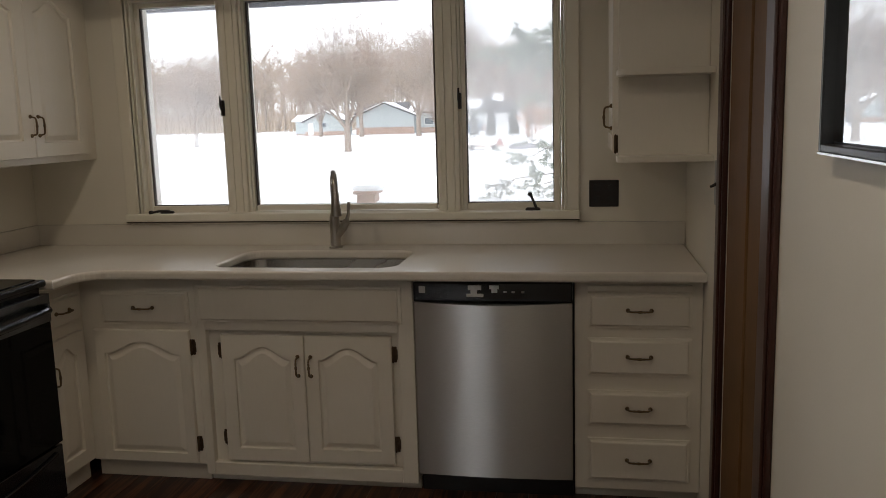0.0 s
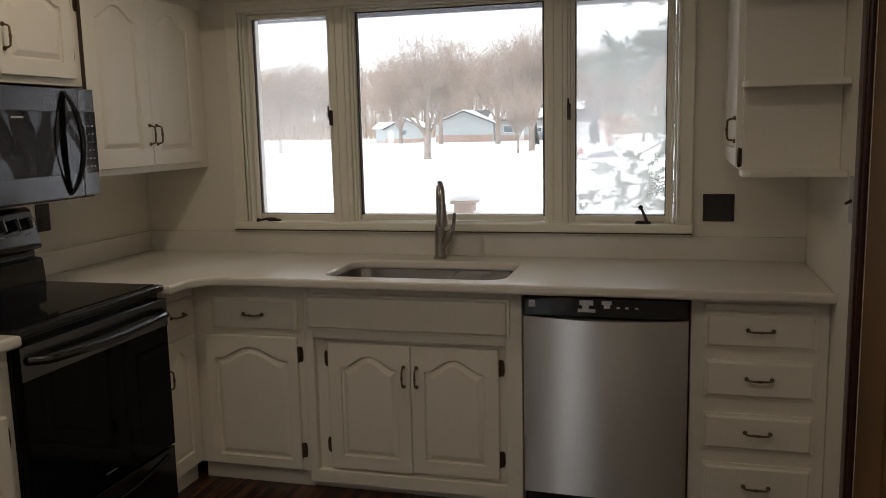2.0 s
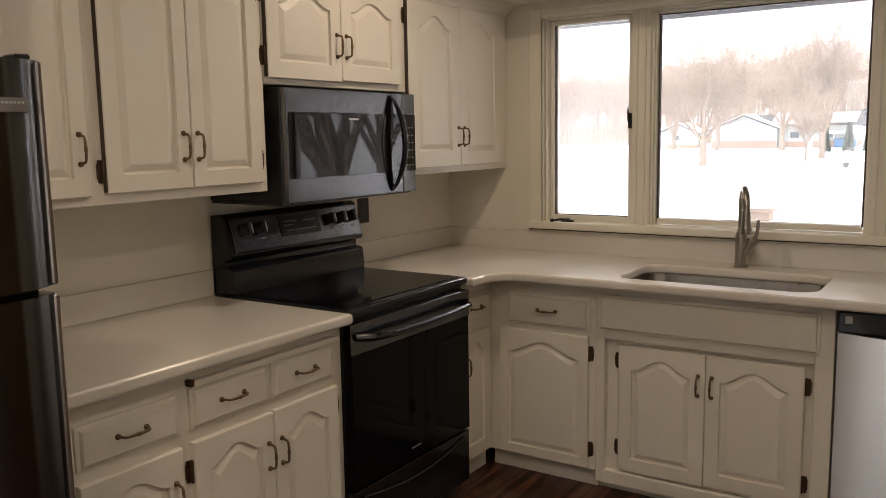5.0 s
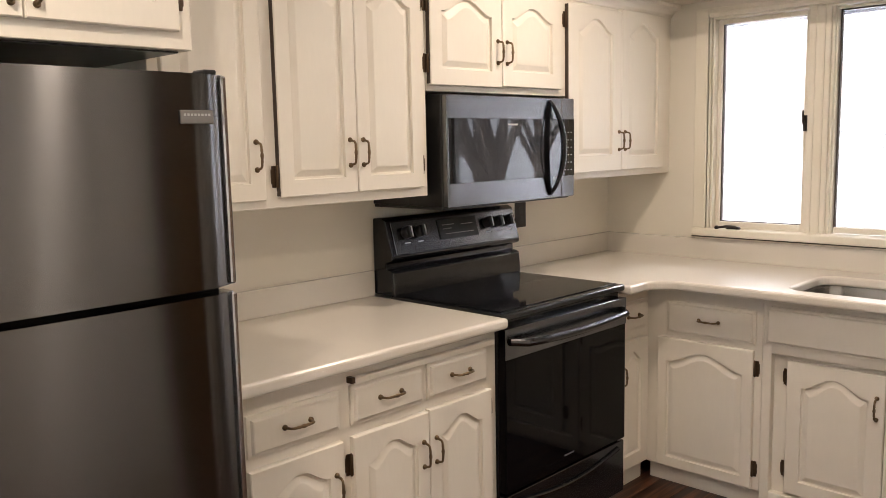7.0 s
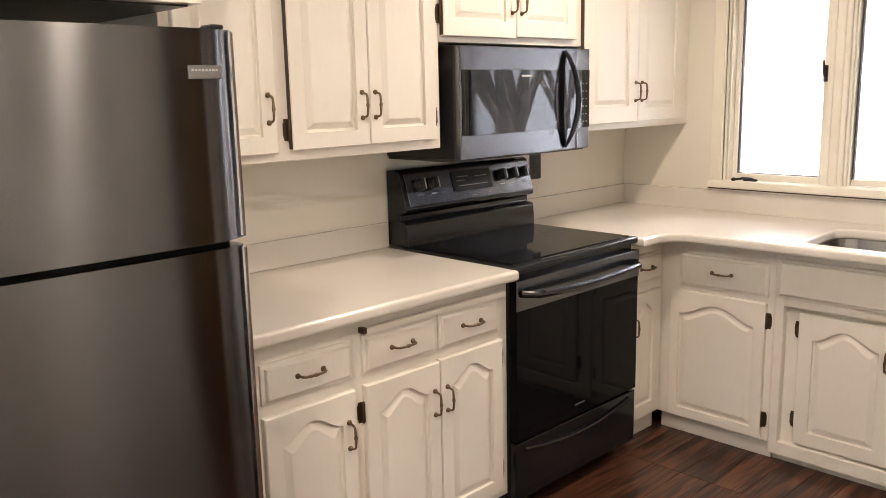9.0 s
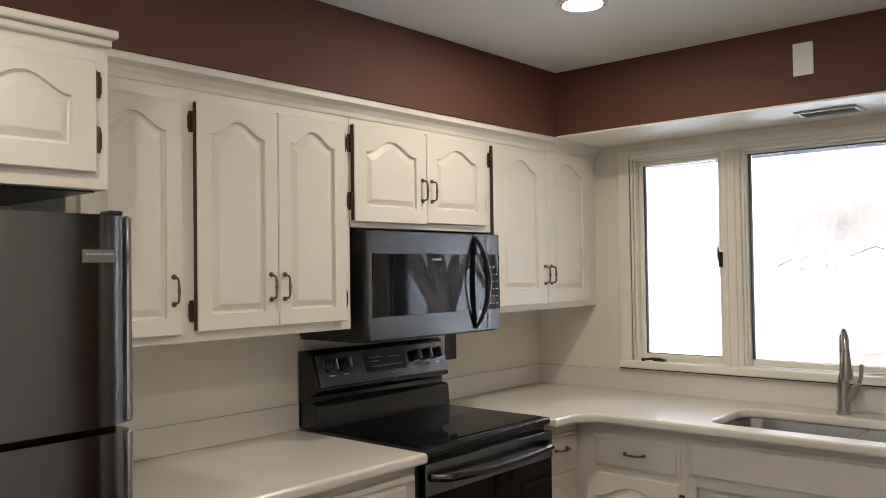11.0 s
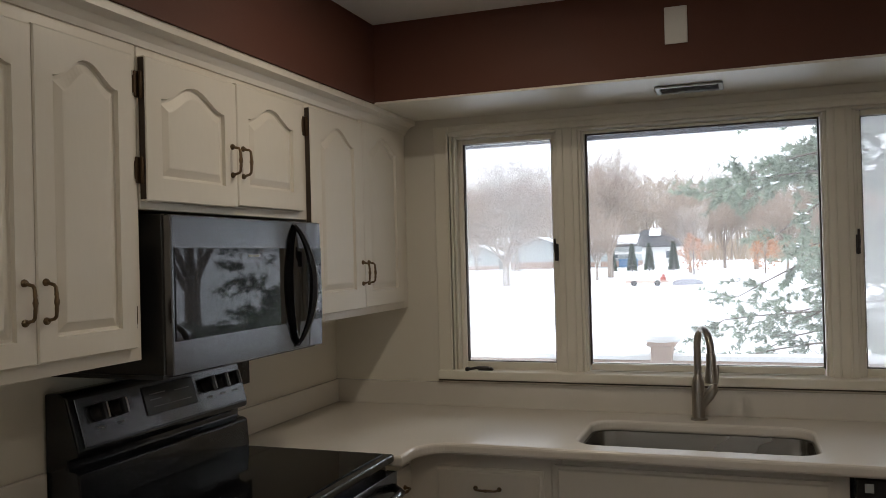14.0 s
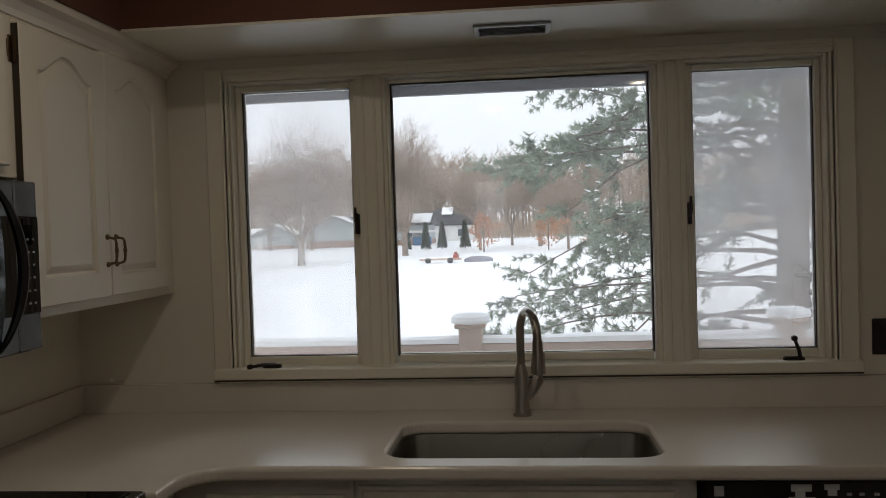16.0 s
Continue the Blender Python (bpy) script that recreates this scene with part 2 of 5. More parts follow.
WINDOW_DARK = painted("dark_far_glass", (0.09, 0.11, 0.13), 0.1, 0.2)
DECK_WOOD = painted("weathered_deck_wood", (0.44, 0.335, 0.28), 0.75, 0.2, 30, 0.4, (1, 5, 1))
BLUE_TARP = painted("blue_tarpaulin", (0.06, 0.16, 0.30), 0.5, 0.2)
RED_PAINT = painted("red_machine_paint", (0.32, 0.07, 0.05), 0.4, 0.1)
EAVE_PAINT = painted("grey_eave_paint", (0.20, 0.20, 0.23), 0.7, 0.1)


# ---- mesh helpers ----
def box(bm, x0, x1, y0, y1, z0, z1, bevel=0.0, segs=1):
    vs = bmesh.ops.create_cube(bm, size=1.0)["verts"]
    for v in vs:
        v.co = ((x0 + x1) / 2 + v.co.x * (x1 - x0), (y0 + y1) / 2 + v.co.y * (y1 - y0), (z0 + z1) / 2 + v.co.z * (z1 - z0))
    if bevel:
        es = {e for v in vs for e in v.link_edges}
        bmesh.ops.bevel(bm, geom=list(es), offset=bevel, segments=segs, profile=0.5, affect="EDGES")
    return bm


def boxes(*specs, bevel=0.0, segs=1):
    bm = bmesh.new()
    for s in specs:
        box(bm, *s, bevel=bevel, segs=segs)
    return bm


def tube(bm, pts, radii, sides=8, caps=True):
    """A round bar along pts, with a radius at each."""
    pts = [Vector(p) for p in pts]
    rings = []
    side = None
    for i, p in enumerate(pts):
        d = (pts[min(i + 1, len(pts) - 1)] - pts[max(i - 1, 0)]).normalized()
        if side is None:
            side = d.orthogonal().normalized()
        side = (side - d * side.dot(d)).normalized()
        up = d.cross(side)
        rings.append([bm.verts.new(p + radii[i] * (math.cos(2 * math.pi * k / sides) * side + math.sin(2 * math.pi * k / sides) * up)) for k in range(sides)])
    for a, b in zip(rings, rings[1:]):
        for k in range(sides):
            f = bm.faces.new((a[k], a[(k + 1) % sides], b[(k + 1) % sides], b[k]))
            f.smooth = True
    if caps:
        bm.faces.new(list(reversed(rings[0])))
        bm.faces.new(rings[-1])
    return bm


def lathe(bm, profile, centre=(0, 0, 0), axis="z", sides=20):
    """A turned body from (radius, height) pairs along an axis."""
    d = {"x": Vector((1, 0, 0)), "y": Vector((0, 1, 0)), "z": Vector((0, 0, 1))}[axis]
    return tube(bm, [Vector(centre) + d * h for r, h in profile], [max(r, 1e-4) for r, h in profile], sides)


def rounded_rect(x0, x1, y0, y1, r, n=6):
    pts = []
    for cx, cy, a in ((x1 - r, y1 - r, 0), (x0 + r, y1 - r, 90), (x0 + r, y0 + r, 180), (x1 - r, y0 + r, 270)):
        for k in range(n + 1):
            t = radians(a + 90 * k / n)
            pts.append((cx + r * math.cos(t), cy + r * math.sin(t)))
    return pts


def slab(outer, z0, z1, holes=(), bevel=0.0, segs=3):
    """A flat slab with the outline outer and holes, its upper and lower rims rounded."""
    bm = bmesh.new()
    edges = []
    for loop in (outer, *holes):
        vs = [bm.verts.new((x, y, z1)) for x, y in loop]
        edges += [bm.edges.new((vs[k], vs[(k + 1) % len(vs)])) for k in range(len(vs))]
    bmesh.ops.triangle_fill(bm, use_beauty=True, use_dissolve=False, edges=edges)
    for f in bm.faces:
        if f.normal.z < 0:
            f.normal_flip()
    top = list(bm.faces)
    ext = bmesh.ops.extrude_face_region(bm, geom=top)
    new_vs = [g for g in ext["geom"] if isinstance(g, bmesh.types.BMVert)]
    for v in new_vs:
        v.co.z = z0
    bmesh.ops.recalc_face_normals(bm, faces=list(bm.faces))
    if bevel:
        es = [e for e in bm.edges if len(e.link_faces) == 2 and abs(e.verts[0].co.z - e.verts[1].co.z) < 1e-5 and e.calc_face_angle(0) > 1.0]
        bmesh.ops.bevel(bm, geom=es, offset=bevel, segments=segs, profile=0.5, affect="EDGES", clamp_overlap=True)
    return bm


def prism(profile, x0, x1, bevel=0.003):
    """A bar along x with a side profile of (y, z)."""
    b = bmesh.new()
    a = [b.verts.new((x0, y, z)) for y, z in profile]
    c = [b.verts.new((x1, y, z)) for y, z in profile]
    n = len(profile)
    for k in range(n):
        b.faces.new((a[k], a[(k + 1) % n], c[(k + 1) % n], c[k]))
    b.faces.new(list(reversed(a)))
    b.faces.new(c)
    bmesh.ops.recalc_face_normals(b, faces=list(b.faces))
    if bevel:
        bmesh.ops.bevel(b, geom=list(b.edges), offset=bevel, segments=2, profile=0.5, affect="EDGES")
    return b


def mesh_of(name, bm, mat):
    me = bpy.data.meshes.new(name)
    bm.normal_update()
    for e in bm.edges:
        e.smooth = len(e.link_faces) == 2 and e.calc_face_angle(0) < 0.6
    bm.to_mesh(me)
    bm.free()
    me.materials.append(mat)
    return me


def part(name, bm, mat, parent, label="", m=None):
    """One mesh object under a thing or a part; bm may be mesh data that is shared."""
    me = bm if isinstance(bm, bpy.types.Mesh) else mesh_of(name, bm, mat)
    ob = new(name, me)
    ob.parent = parent
    if m is not None:
        ob.matrix_basis = m
    return tagged(ob, label)


def thing(name, m, label, category, group="", kind=""):
    ob = new(name)
    ob.empty_display_size = 0.1
    ob.matrix_basis = m
    return tagged(ob, label, category, group, kind)


def single(name, bm, mat, label, category, m=None, group="", kind=""):
    ob = new(name, mesh_of(name, bm, mat))
    if m is not None:
        ob.matrix_basis = m
    return tagged(ob, label, category, group, kind)


# ---- the room's shell ----
ROOM_X, SOUTH, CEILING = 3.06, -6.6, 2.424
WX0, WX1, WZ0, WZ1 = 0.555, 2.55, 1.045, 2.055
single("wall_north", boxes((-0.15, WX0, 0.0, 0.2, -0.6, CEILING), (WX1, ROOM_X + 0.15, 0.0, 0.2, -0.6, CEILING), (WX0, WX1, 0.0, 0.2, -0.6, WZ0), (WX0, WX1, 0.0, 0.2, WZ1, CEILING)), WALL,
       "off-white painted kitchen wall around the wide window", "wall", kind="structure")
single("wall_west", boxes((-0.15, 0.0, -3.8, 0.0, -0.2, CEILING), (-0.15, 0.0, SOUTH, -5.8, -0.2, CEILING), (-0.15, 0.0, -5.8, -3.8, -0.2, 0.1), (-0.15, 0.0, -5.8, -3.8, 2.1, CEILING)), WALL, "off-white painted wall behind the range and refrigerator", "wall", kind="structure")
single("wall_east", boxes((ROOM_X, ROOM_X + 0.15, -1.03, 0.0, -0.2, CEILING), (ROOM_X, ROOM_X + 0.15, SOUTH, -1.61, -0.2, CEILING), (ROOM_X, ROOM_X + 0.15, -1.61, -1.03, 2.06, CEILING)), WALL,
       "off-white painted wall with a narrow closet opening", "wall", kind="structure")
single("wall_south", boxes((0.0, 0.95, SOUTH - 0.15, SOUTH, -0.2, CEILING), (1.40, ROOM_X, SOUTH - 0.15, SOUTH, -0.2, CEILING), (0.95, 1.40, SOUTH - 0.15, SOUTH, -0.2, 0.5), (0.95, 1.40, SOUTH - 0.15, SOUTH, 2.1, CEILING)), WALL, "off-white wall with a narrow daylight window", "wall", kind="structure")
single("wall_closet", boxes((ROOM_X + 0.151, ROOM_X + 0.2, -1.9, -0.8, -0.2, CEILING)), WALL, "plain wall closing the shallow closet", "wall", kind="structure")
single("ceiling", boxes((-0.15, ROOM_X + 0.2, SOUTH - 0.15, 0.2, CEILING, CEILING + 0.15)), CEIL, "flat matt white ceiling", "ceiling", kind="structure")
single("soffit_west", boxes((0.0, 0.412, SOUTH, -0.432, 2.126, CEILING)), SOFFIT_BROWN, "brick-brown painted soffit over the wall cabinets", "soffit", kind="structure")
north_soffit = single("soffit_north", boxes((0.0, ROOM_X, -0.432, 0.0, 2.130, CEILING)), SOFFIT_BROWN, "brick-brown painted soffit over the window", "soffit", kind="structure")
part("soffit_underside", boxes((0.0, ROOM_X, -0.430, 0.0, 2.122, 2.130)), TRIM, north_soffit, "white painted underside")
# Unseen opening, added to let daylight onto the east wall.
west_fill_window = thing("window_2", pose(-0.08, -5.8, 0.1, 0, 0, 90), "unseen glazed opening added to light the east wall", "window", kind="structure")
part("window_frame", boxes((0, 0.06, -0.03, 0.03, 0, 2.0), (1.94, 2.0, -0.03, 0.03, 0, 2.0), (0.06, 1.94, -0.03, 0.03, 0, 0.06), (0.06, 1.94, -0.03, 0.03, 1.94, 2.0), (0.97, 1.03, -0.03, 0.03, 0.06, 1.94)), TRIM, west_fill_window)
for x in (0.06, 1.03):
    part("pane", boxes((x, x + 0.91, -0.003, 0.003, 0.06, 1.94)), GLASS, west_fill_window).visible_shadow = False
south_window = thing("window_3", pose(0.95, SOUTH - 0.1, 0.5), "narrow clear window in the far wall", "window", kind="structure")
part("window_frame", boxes((0, 0.05, -0.03, 0.03, 0, 1.6), (0.40, 0.45, -0.03, 0.03, 0, 1.6), (0.05, 0.40, -0.03, 0.03, 0, 0.05), (0.05, 0.40, -0.03, 0.03, 1.55, 1.6)), TRIM, south_window)
part("pane", boxes((0.05, 0.40, -0.003, 0.003, 0.05, 1.55)), GLASS, south_window).visible_shadow = False


# ---- the wide window ----
window = thing("window_1", pose(0, 0, 0), "wide three-part window with cream painted wooden trim", "window", kind="structure")


def ring_frame(bm, x0, x1, z0, z1, w, y0, y1, bevel=0.003):
    box(bm, x0, x0 + w, y0, y1, z0, z1, bevel)
    box(bm, x1 - w, x1, y0, y1, z0, z1, bevel)
    box(bm, x0 + w, x1 - w, y0, y1, z0, z0 + w, bevel)
    box(bm, x0 + w, x1 - w, y0, y1, z1 - w, z1, bevel)
    return bm


casing = bmesh.new()
box(casing, 0.492, 0.556, -0.018, 0.0, 1.045, 2.085, 0.003)
box(casing, 2.549, 2.613, -0.018, 0.0, 1.045, 2.085, 0.003)
box(casing, 0.556, 2.549, -0.018, 0.0, 2.042, 2.085, 0.003)
part("casing", casing, TRIM, window)
lip = bmesh.new()
for a, b, w in ((0.546, -0.024, 0.010), (0.558, -0.014, 0.010), (0.571, -0.004, 0.010)):
    box(lip, a, a + w, b, 0.06, 1.045, 2.068 - (a - 0.546), 0.003)
    box(lip, 3.105 - a - w, 3.105 - a, b, 0.06, 1.045, 2.068 - (a - 0.546), 0.003)
    box(lip, a + w, 3.105 - a - w, b, 0.06, 2.058 - (a - 0.546), 2.068 - (a - 0.546), 0.003)
part("stepped_moulding", lip, TRIM, window)
for a in (1.000, 1.994):
    mull = bmesh.new()
    box(mull, a + 0.012, a + 0.098, -0.004, 0.12, 1.045, 2.045, 0.003)
    box(mull, a, a + 0.012, 0.012, 0.12, 1.045, 2.045, 0.002)
    box(mull, a + 0.098, a + 0.110, 0.012, 0.12, 1.045, 2.045, 0.002)
    box(mull, a + 0.032, a + 0.040, -0.010, 0.0, 1.045, 2.045, 0.002)
    box(mull, a + 0.070, a + 0.078, -0.010, 0.0, 1.045, 2.045, 0.002)
    part("mullion", mull, TRIM, window)
part("window_sill", boxes((0.496, 2.617, -0.045, 0.05, 1.027, 1.064), bevel=0.006, segs=2), TRIM, window)
part("apron", boxes((0.506, 2.607, -0.021, 0.0, 1.0125, 1.022), bevel=0.002), TRIM, window)
# Thin dark strip: the shadow gap below the sill, put in as colour.
part("sill_shade_line", boxes((0.499, 2.614, -0.041, 0.0, 1.0222, 1.0268)), GASKET_AND_SHADE, window, "dark strip for the shadow gap under the sill")
for x0, x1, side in ((0.582, 1.004, "left"), (1.106, 2.000, "mid"), (2.100, 2.524, "right")):
    sash = ring_frame(bmesh.new(), x0, x1, 1.050, 2.030, 0.020 if side != "mid" else 0.012, 0.03, 0.09)
    box(sash, x0 + 0.02, x1 - 0.02, 0.03, 0.09, 1.068, 1.094, 0.003)
    sash_ob = part("sash", sash, TRIM, window)
    part("gasket", ring_frame(bmesh.new(), x0 + 0.015, x1 - 0.015, 1.088, 2.018, 0.009 if side != "mid" else 0.006, 0.044, 0.066, 0.0), GASKET_AND_SHADE, sash_ob, "dark perished rubber seal")
    pane = part("pane", boxes((x0 + 0.02, x1 - 0.02, 0.058, 0.062, 1.094, 2.012)), {"left": FOGGED, "mid": HAZED, "right": FOGGED_MORE}[side], sash_ob,
                {"left": "pane misted with condensation", "mid": "large pane with a faint veil for lens haze", "right": "pane thickly misted with condensation"}[side])
    pane.visible_shadow = False


def lock(x, z):
    bm = bmesh.new()
    box(bm, x - 0.007, x + 0.007, -0.012, 0.02, z - 0.035, z + 0.035, 0.003)
    tube(bm, [(x, -0.012, z - 0.01), (x, -0.028, z + 0.01), (x, -0.030, z + 0.055)], [0.006, 0.006, 0.004], 6)
    part("sash_lock", bm, PLATE_BRONZE, window, "dark bronze sash lock")


lock(1.003, 1.545)
lock(2.098, 1.545)


def crank(x, out):
    bm = bmesh.new()
    box(bm, x - 0.06, x + 0.06, -0.008, 0.025, 1.047, 1.062, 0.004)
    box(bm, x - 0.02, x + 0.045, -0.020, 0.005, 1.055, 1.076, 0.006)
    if out:
        tube(bm, [(x + 0.03, -0.02, 1.07), (x + 0.02, -0.035, 1.10), (x + 0.005, -0.045, 1.135)], [0.007, 0.006, 0.005], 8)
        lathe(bm, [(0.005, -0.012), (0.010, -0.006), (0.010, 0.006), (0.005, 0.012)], (x + 0.003, -0.048, 1.138), "y", 8)
    else:
        tube(bm, [(x + 0.03, -0.02, 1.075), (x - 0.01, -0.035, 1.078), (x - 0.055, -0.03, 1.070)], [0.007, 0.006, 0.005], 8)
        lathe(bm, [(0.005, -0.012), (0.010, -0.006), (0.010, 0.006), (0.005, 0.012)], (x - 0.058, -0.032, 1.07), "y", 8)
    part("crank_operator", bm, PLATE_BRONZE, window, "dark bronze casement crank")


crank(0.68, False)
crank(2.40, True)


# ---- cabinet pieces ----
def pull_mesh(length):
    """An arched pull with a swollen middle and little feet."""
    bm = bmesh.new()
    h = length / 2
    pts, rad = [], []
    for k in range(17):
        u = -1 + 2 * k / 16
        out = 0.025 * min(1.0, (1 - abs(u)) / 0.16) ** 0.6 + 0.004 * (1 - u * u)
        pts.append((u * h, -out, 0))
        rad.append(0.0037 + 0.0022 * math.exp(-(u / 0.16) ** 2) + 0.0012 * math.exp(-((abs(u) - 0.42) / 0.06) ** 2))
    tube(bm, pts, rad, 8)
    for s in (-h, h):
        lathe(bm, [(0.008, 0.0), (0.008, -0.004), (0.005, -0.008)], (s, 0, 0), "y", 10)
    return mesh_of("pull", bm, BRONZE)


PULL = pull_mesh(0.079)
SMALL_PULL = pull_mesh(0.084)


def hinge_mesh():
    bm = bmesh.new()
    box(bm, -0.007, 0.008, -0.003, 0.0, -0.032, 0.032, 0.002)
    box(bm, -0.010, 0.010, -0.0028, 0.0, -0.022, 0.022, 0.002)
    tube(bm, [(0.008, -0.008, -0.034), (0.008, -0.008, -0.029), (0.008, -0.008, 0.029), (0.008, -0.008, 0.034)], [0.002, 0.0055, 0.0055, 0.002], 8)
    return mesh_of("hinge", bm, HINGE_BRONZE)


HINGE = hinge_mesh()


def arch_loop(x0, x1, z0, z1, rise, n=18):
    """An outline with a flat foot, straight sides and a cathedral arch: z1 is the shoulder's height."""
    pts = [(x0, z0), (x1, z0)]
    for k in range(n + 1):
        u = 1 - 2 * k / n
        a = abs(u)
        lift = 0.0 if a > 0.97 else (math.cos(math.pi * a / 0.97) * 0.5 + 0.5) ** 0.9
        pts.append(((x0 + x1) / 2 + u * (x1 - x0) / 2, z1 + rise * lift))
    return pts


def panel_front(w, h, rise, stile=0.055, thick=0.020, head=0.047):
    """A raised-panel door with an arched field; its back lies at y = 0."""
    bm = bmesh.new()
    top = h - head - rise
    loops = [arch_loop(0, w, 0, h, 0.0), arch_loop(0.003, w - 0.003, 0.003, h - 0.003, 0.0)]
    depth = [-thick + 0.003, -thick]
    for inset, y in ((0.0, -thick), (0.002, -thick + 0.010), (0.008, -thick + 0.011), (0.027, -thick + 0.002), (0.030, -thick + 0.0015)):
        loops.append(arch_loop(stile + inset, w - stile - inset, stile + inset, top - inset, rise))
        depth.append(y)
    rings = [[bm.verts.new((x, y, z)) for x, z in lp] for lp, y in zip(loops, depth)]
    back = [bm.verts.new((x, 0, z)) for x, z in loops[0]]
    for a, b in zip([back] + rings, rings):
        for k in range(len(a)):
            j = (k + 1) % len(a)
            bm.faces.new((a[k], a[j], b[j], b[k]))
    bm.faces.new(rings[-1])
    bm.faces.new(list(reversed(back)))
    bmesh.ops.recalc_face_normals(bm, faces=list(bm.faces))
    return bm


def drawer_front(w, h, thick=0.020):
    """A slab front with a stepped, sloping rim."""
    bm = bmesh.new()
    rings = []
    for i, y in ((0, 0), (0, -thick + 0.011), (0.010, -thick + 0.009), (0.014, -thick + 0.001), (0.017, -thick)):
        rings.append([bm.verts.new(p) for p in ((i, y, i), (w - i, y, i), (w - i, y, h - i), (i, y, h - i))])
    for a, b in zip(rings, rings[1:]):
        for k in range(4):
            bm.faces.new((a[k], a[(k + 1) % 4], b[(k + 1) % 4], b[k]))
    bm.faces.new(rings[-1])
    bm.faces.new(list(reversed(rings[0])))
    bmesh.ops.recalc_face_normals(bm, faces=list(bm.faces))
    return bm


def cabinet(name, m, body, label, category="cabinet"):
    """A cabinet: m puts its local x along the front, -y out into the room. body: boxes of its carcass."""
    ob = thing(name, m, label, category)
    part("body", boxes(*body, bevel=0.002), CREAM, ob)
    return ob


def add_door(cab, x0, x1, z0, z1, rise=0.05, pull=None, hinge=None, hinge_z=(0.14, 0.86), y=0.0, stile=0.060):
    """pull: (x, z) of an upright pull on the door; hinge: the side, -1 or 1."""
    d = part("door", panel_front(x1 - x0, z1 - z0, rise, stile), CREAM, cab, m=pose(x0, y, z0))
    if pull:
        part("pull", PULL, BRONZE, d, "aged brass pull", pose(pull[0] - x0, -0.020, pull[1] - z0, 0, 90, 0))
    if hinge:
        for f in hinge_z:
            xh = x0 - 0.011 if hinge < 0 else x1 + 0.011
            part("hinge", HINGE, HINGE_BRONZE, cab, "dark bronze hinge", pose(xh, y - 0.0005, z0 + f * (z1 - z0), 0, 0 if hinge < 0 else 180, 0))
    return d


def add_drawer(cab, x0, x1, z0, z1, pull=True, y=0.0):
    d = part("drawer_front", drawer_front(x1 - x0, z1 - z0), CREAM, cab, m=pose(x0, y, z0))
    if pull:
        part("pull", SMALL_PULL, BRONZE, d, "aged brass pull", pose((x1 - x0) / 2, -0.020, (z1 - z0) / 2 + 0.004))
    return d


def west(x, y, z=0.0):
    return pose(x, y, z, 0, 0, 90)


# wall cabinets on the west wall; local x runs north
FACE = 0.352
tall = cabinet("wall_cabinet", west(FACE, -2.69), [(0, 1.008, 0, FACE, 1.312, 2.095)], "tall cream wall cabinet with three arched doors", "cabinet")
def gap_shade(door, h):
    """A dark strip that paints in the shaded gap on a door's hinge side."""
    part("gap_shade_strip", boxes((-0.0016, -0.0002, -0.0175, -0.001, 0.004, h - 0.004)), GASKET_AND_SHADE, door, "dark strip for the shaded gap beside the door")


add_door(tall, 0.03, 0.332, 1.338, 2.022, 0.045, (0.303, 1.467), -1, stile=0.050)
gap_shade(add_door(tall, 0.382, 0.679, 1.343, 2.030, 0.045, (0.648, 1.469), -1, (0.09, 0.91), stile=0.050), 0.687)
add_door(tall, 0.682, 0.973, 1.344, 2.034, 0.048, (0.702, 1.469), 1, (0.11, 0.905), stile=0.050)
over = cabinet("wall_cabinet", west(FACE, -1.680), [(0, 0.812, 0, FACE, 1.672, 2.095)], "short cream wall cabinet over the microwave", "cabinet")
gap_shade(add_door(over, 0.006, 0.387, 1.692, 2.041, 0.048, (0.361, 1.822), -1, (0.21, 0.80), stile=0.058), 0.349)
add_door(over, 0.390, 0.758, 1.698, 2.046, 0.046, (0.414, 1.822), 1, (0.25, 0.81), stile=0.058)
corner = cabinet("wall_cabinet", west(FACE, -0.866), [(0, 0.864, 0, FACE, 1.326, 2.095)], "cream corner wall cabinet beside the window", "cabinet")
gap_shade(add_door(corner, -0.002, 0.398, 1.354, 2.049, 0.055, (0.377, 1.486), -1, (0.905,), stile=0.072), 0.695)
add_door(corner, 0.401, 0.776, 1.355, 2.062, 0.055, (0.427, 1.486), 1, (0.115, 0.90), stile=0.060)
CROWN_AT = west(0.0, -2.69)


def crown_profile(top):
    return [(-0.340, 2.064), (-0.357, 2.064), (-0.364, 2.078), (-0.380, 2.094), (-0.398, 2.101), (-0.404, 2.104), (-0.404, top), (-0.340, top)]

fridge_top = cabinet("wall_cabinet", west(0.585, -3.62), [(0, 0.93, 0, 0.585, 1.722, 2.09)], "deep cream cabinet above the refrigerator", "cabinet")
add_door(fridge_top, 0.06, 0.548, 1.762, 2.030, 0.045, (0.525, 1.83), -1)
add_door(fridge_top, 0.552, 0.892, 1.762, 2.030, 0.045, (0.575, 1.83), 1, (0.30, 0.80))
# Black sheet standing in for the shade above the refrigerator.
part("underside", boxes((0.02, 0.91, 0.03, 0.57, 1.7175, 1.7215)), BLACK_PLASTIC_AND_SHADE, fridge_top, "black sheet for the shade under the cabinet")
part("crown", boxes((-0.01, 0.945, -0.030, 0.17, 2.0905, 2.112), (-0.01, 0.935, -0.016, 0.17, 2.07, 2.0905), bevel=0.006, segs=2), CREAM, fridge_top)

single("crown_moulding", prism(crown_profile(2.1255), 0.0, 2.256, 0.0), CREAM, "cream crown moulding along the wall cabinets", "trim", CROWN_AT, kind="structure")
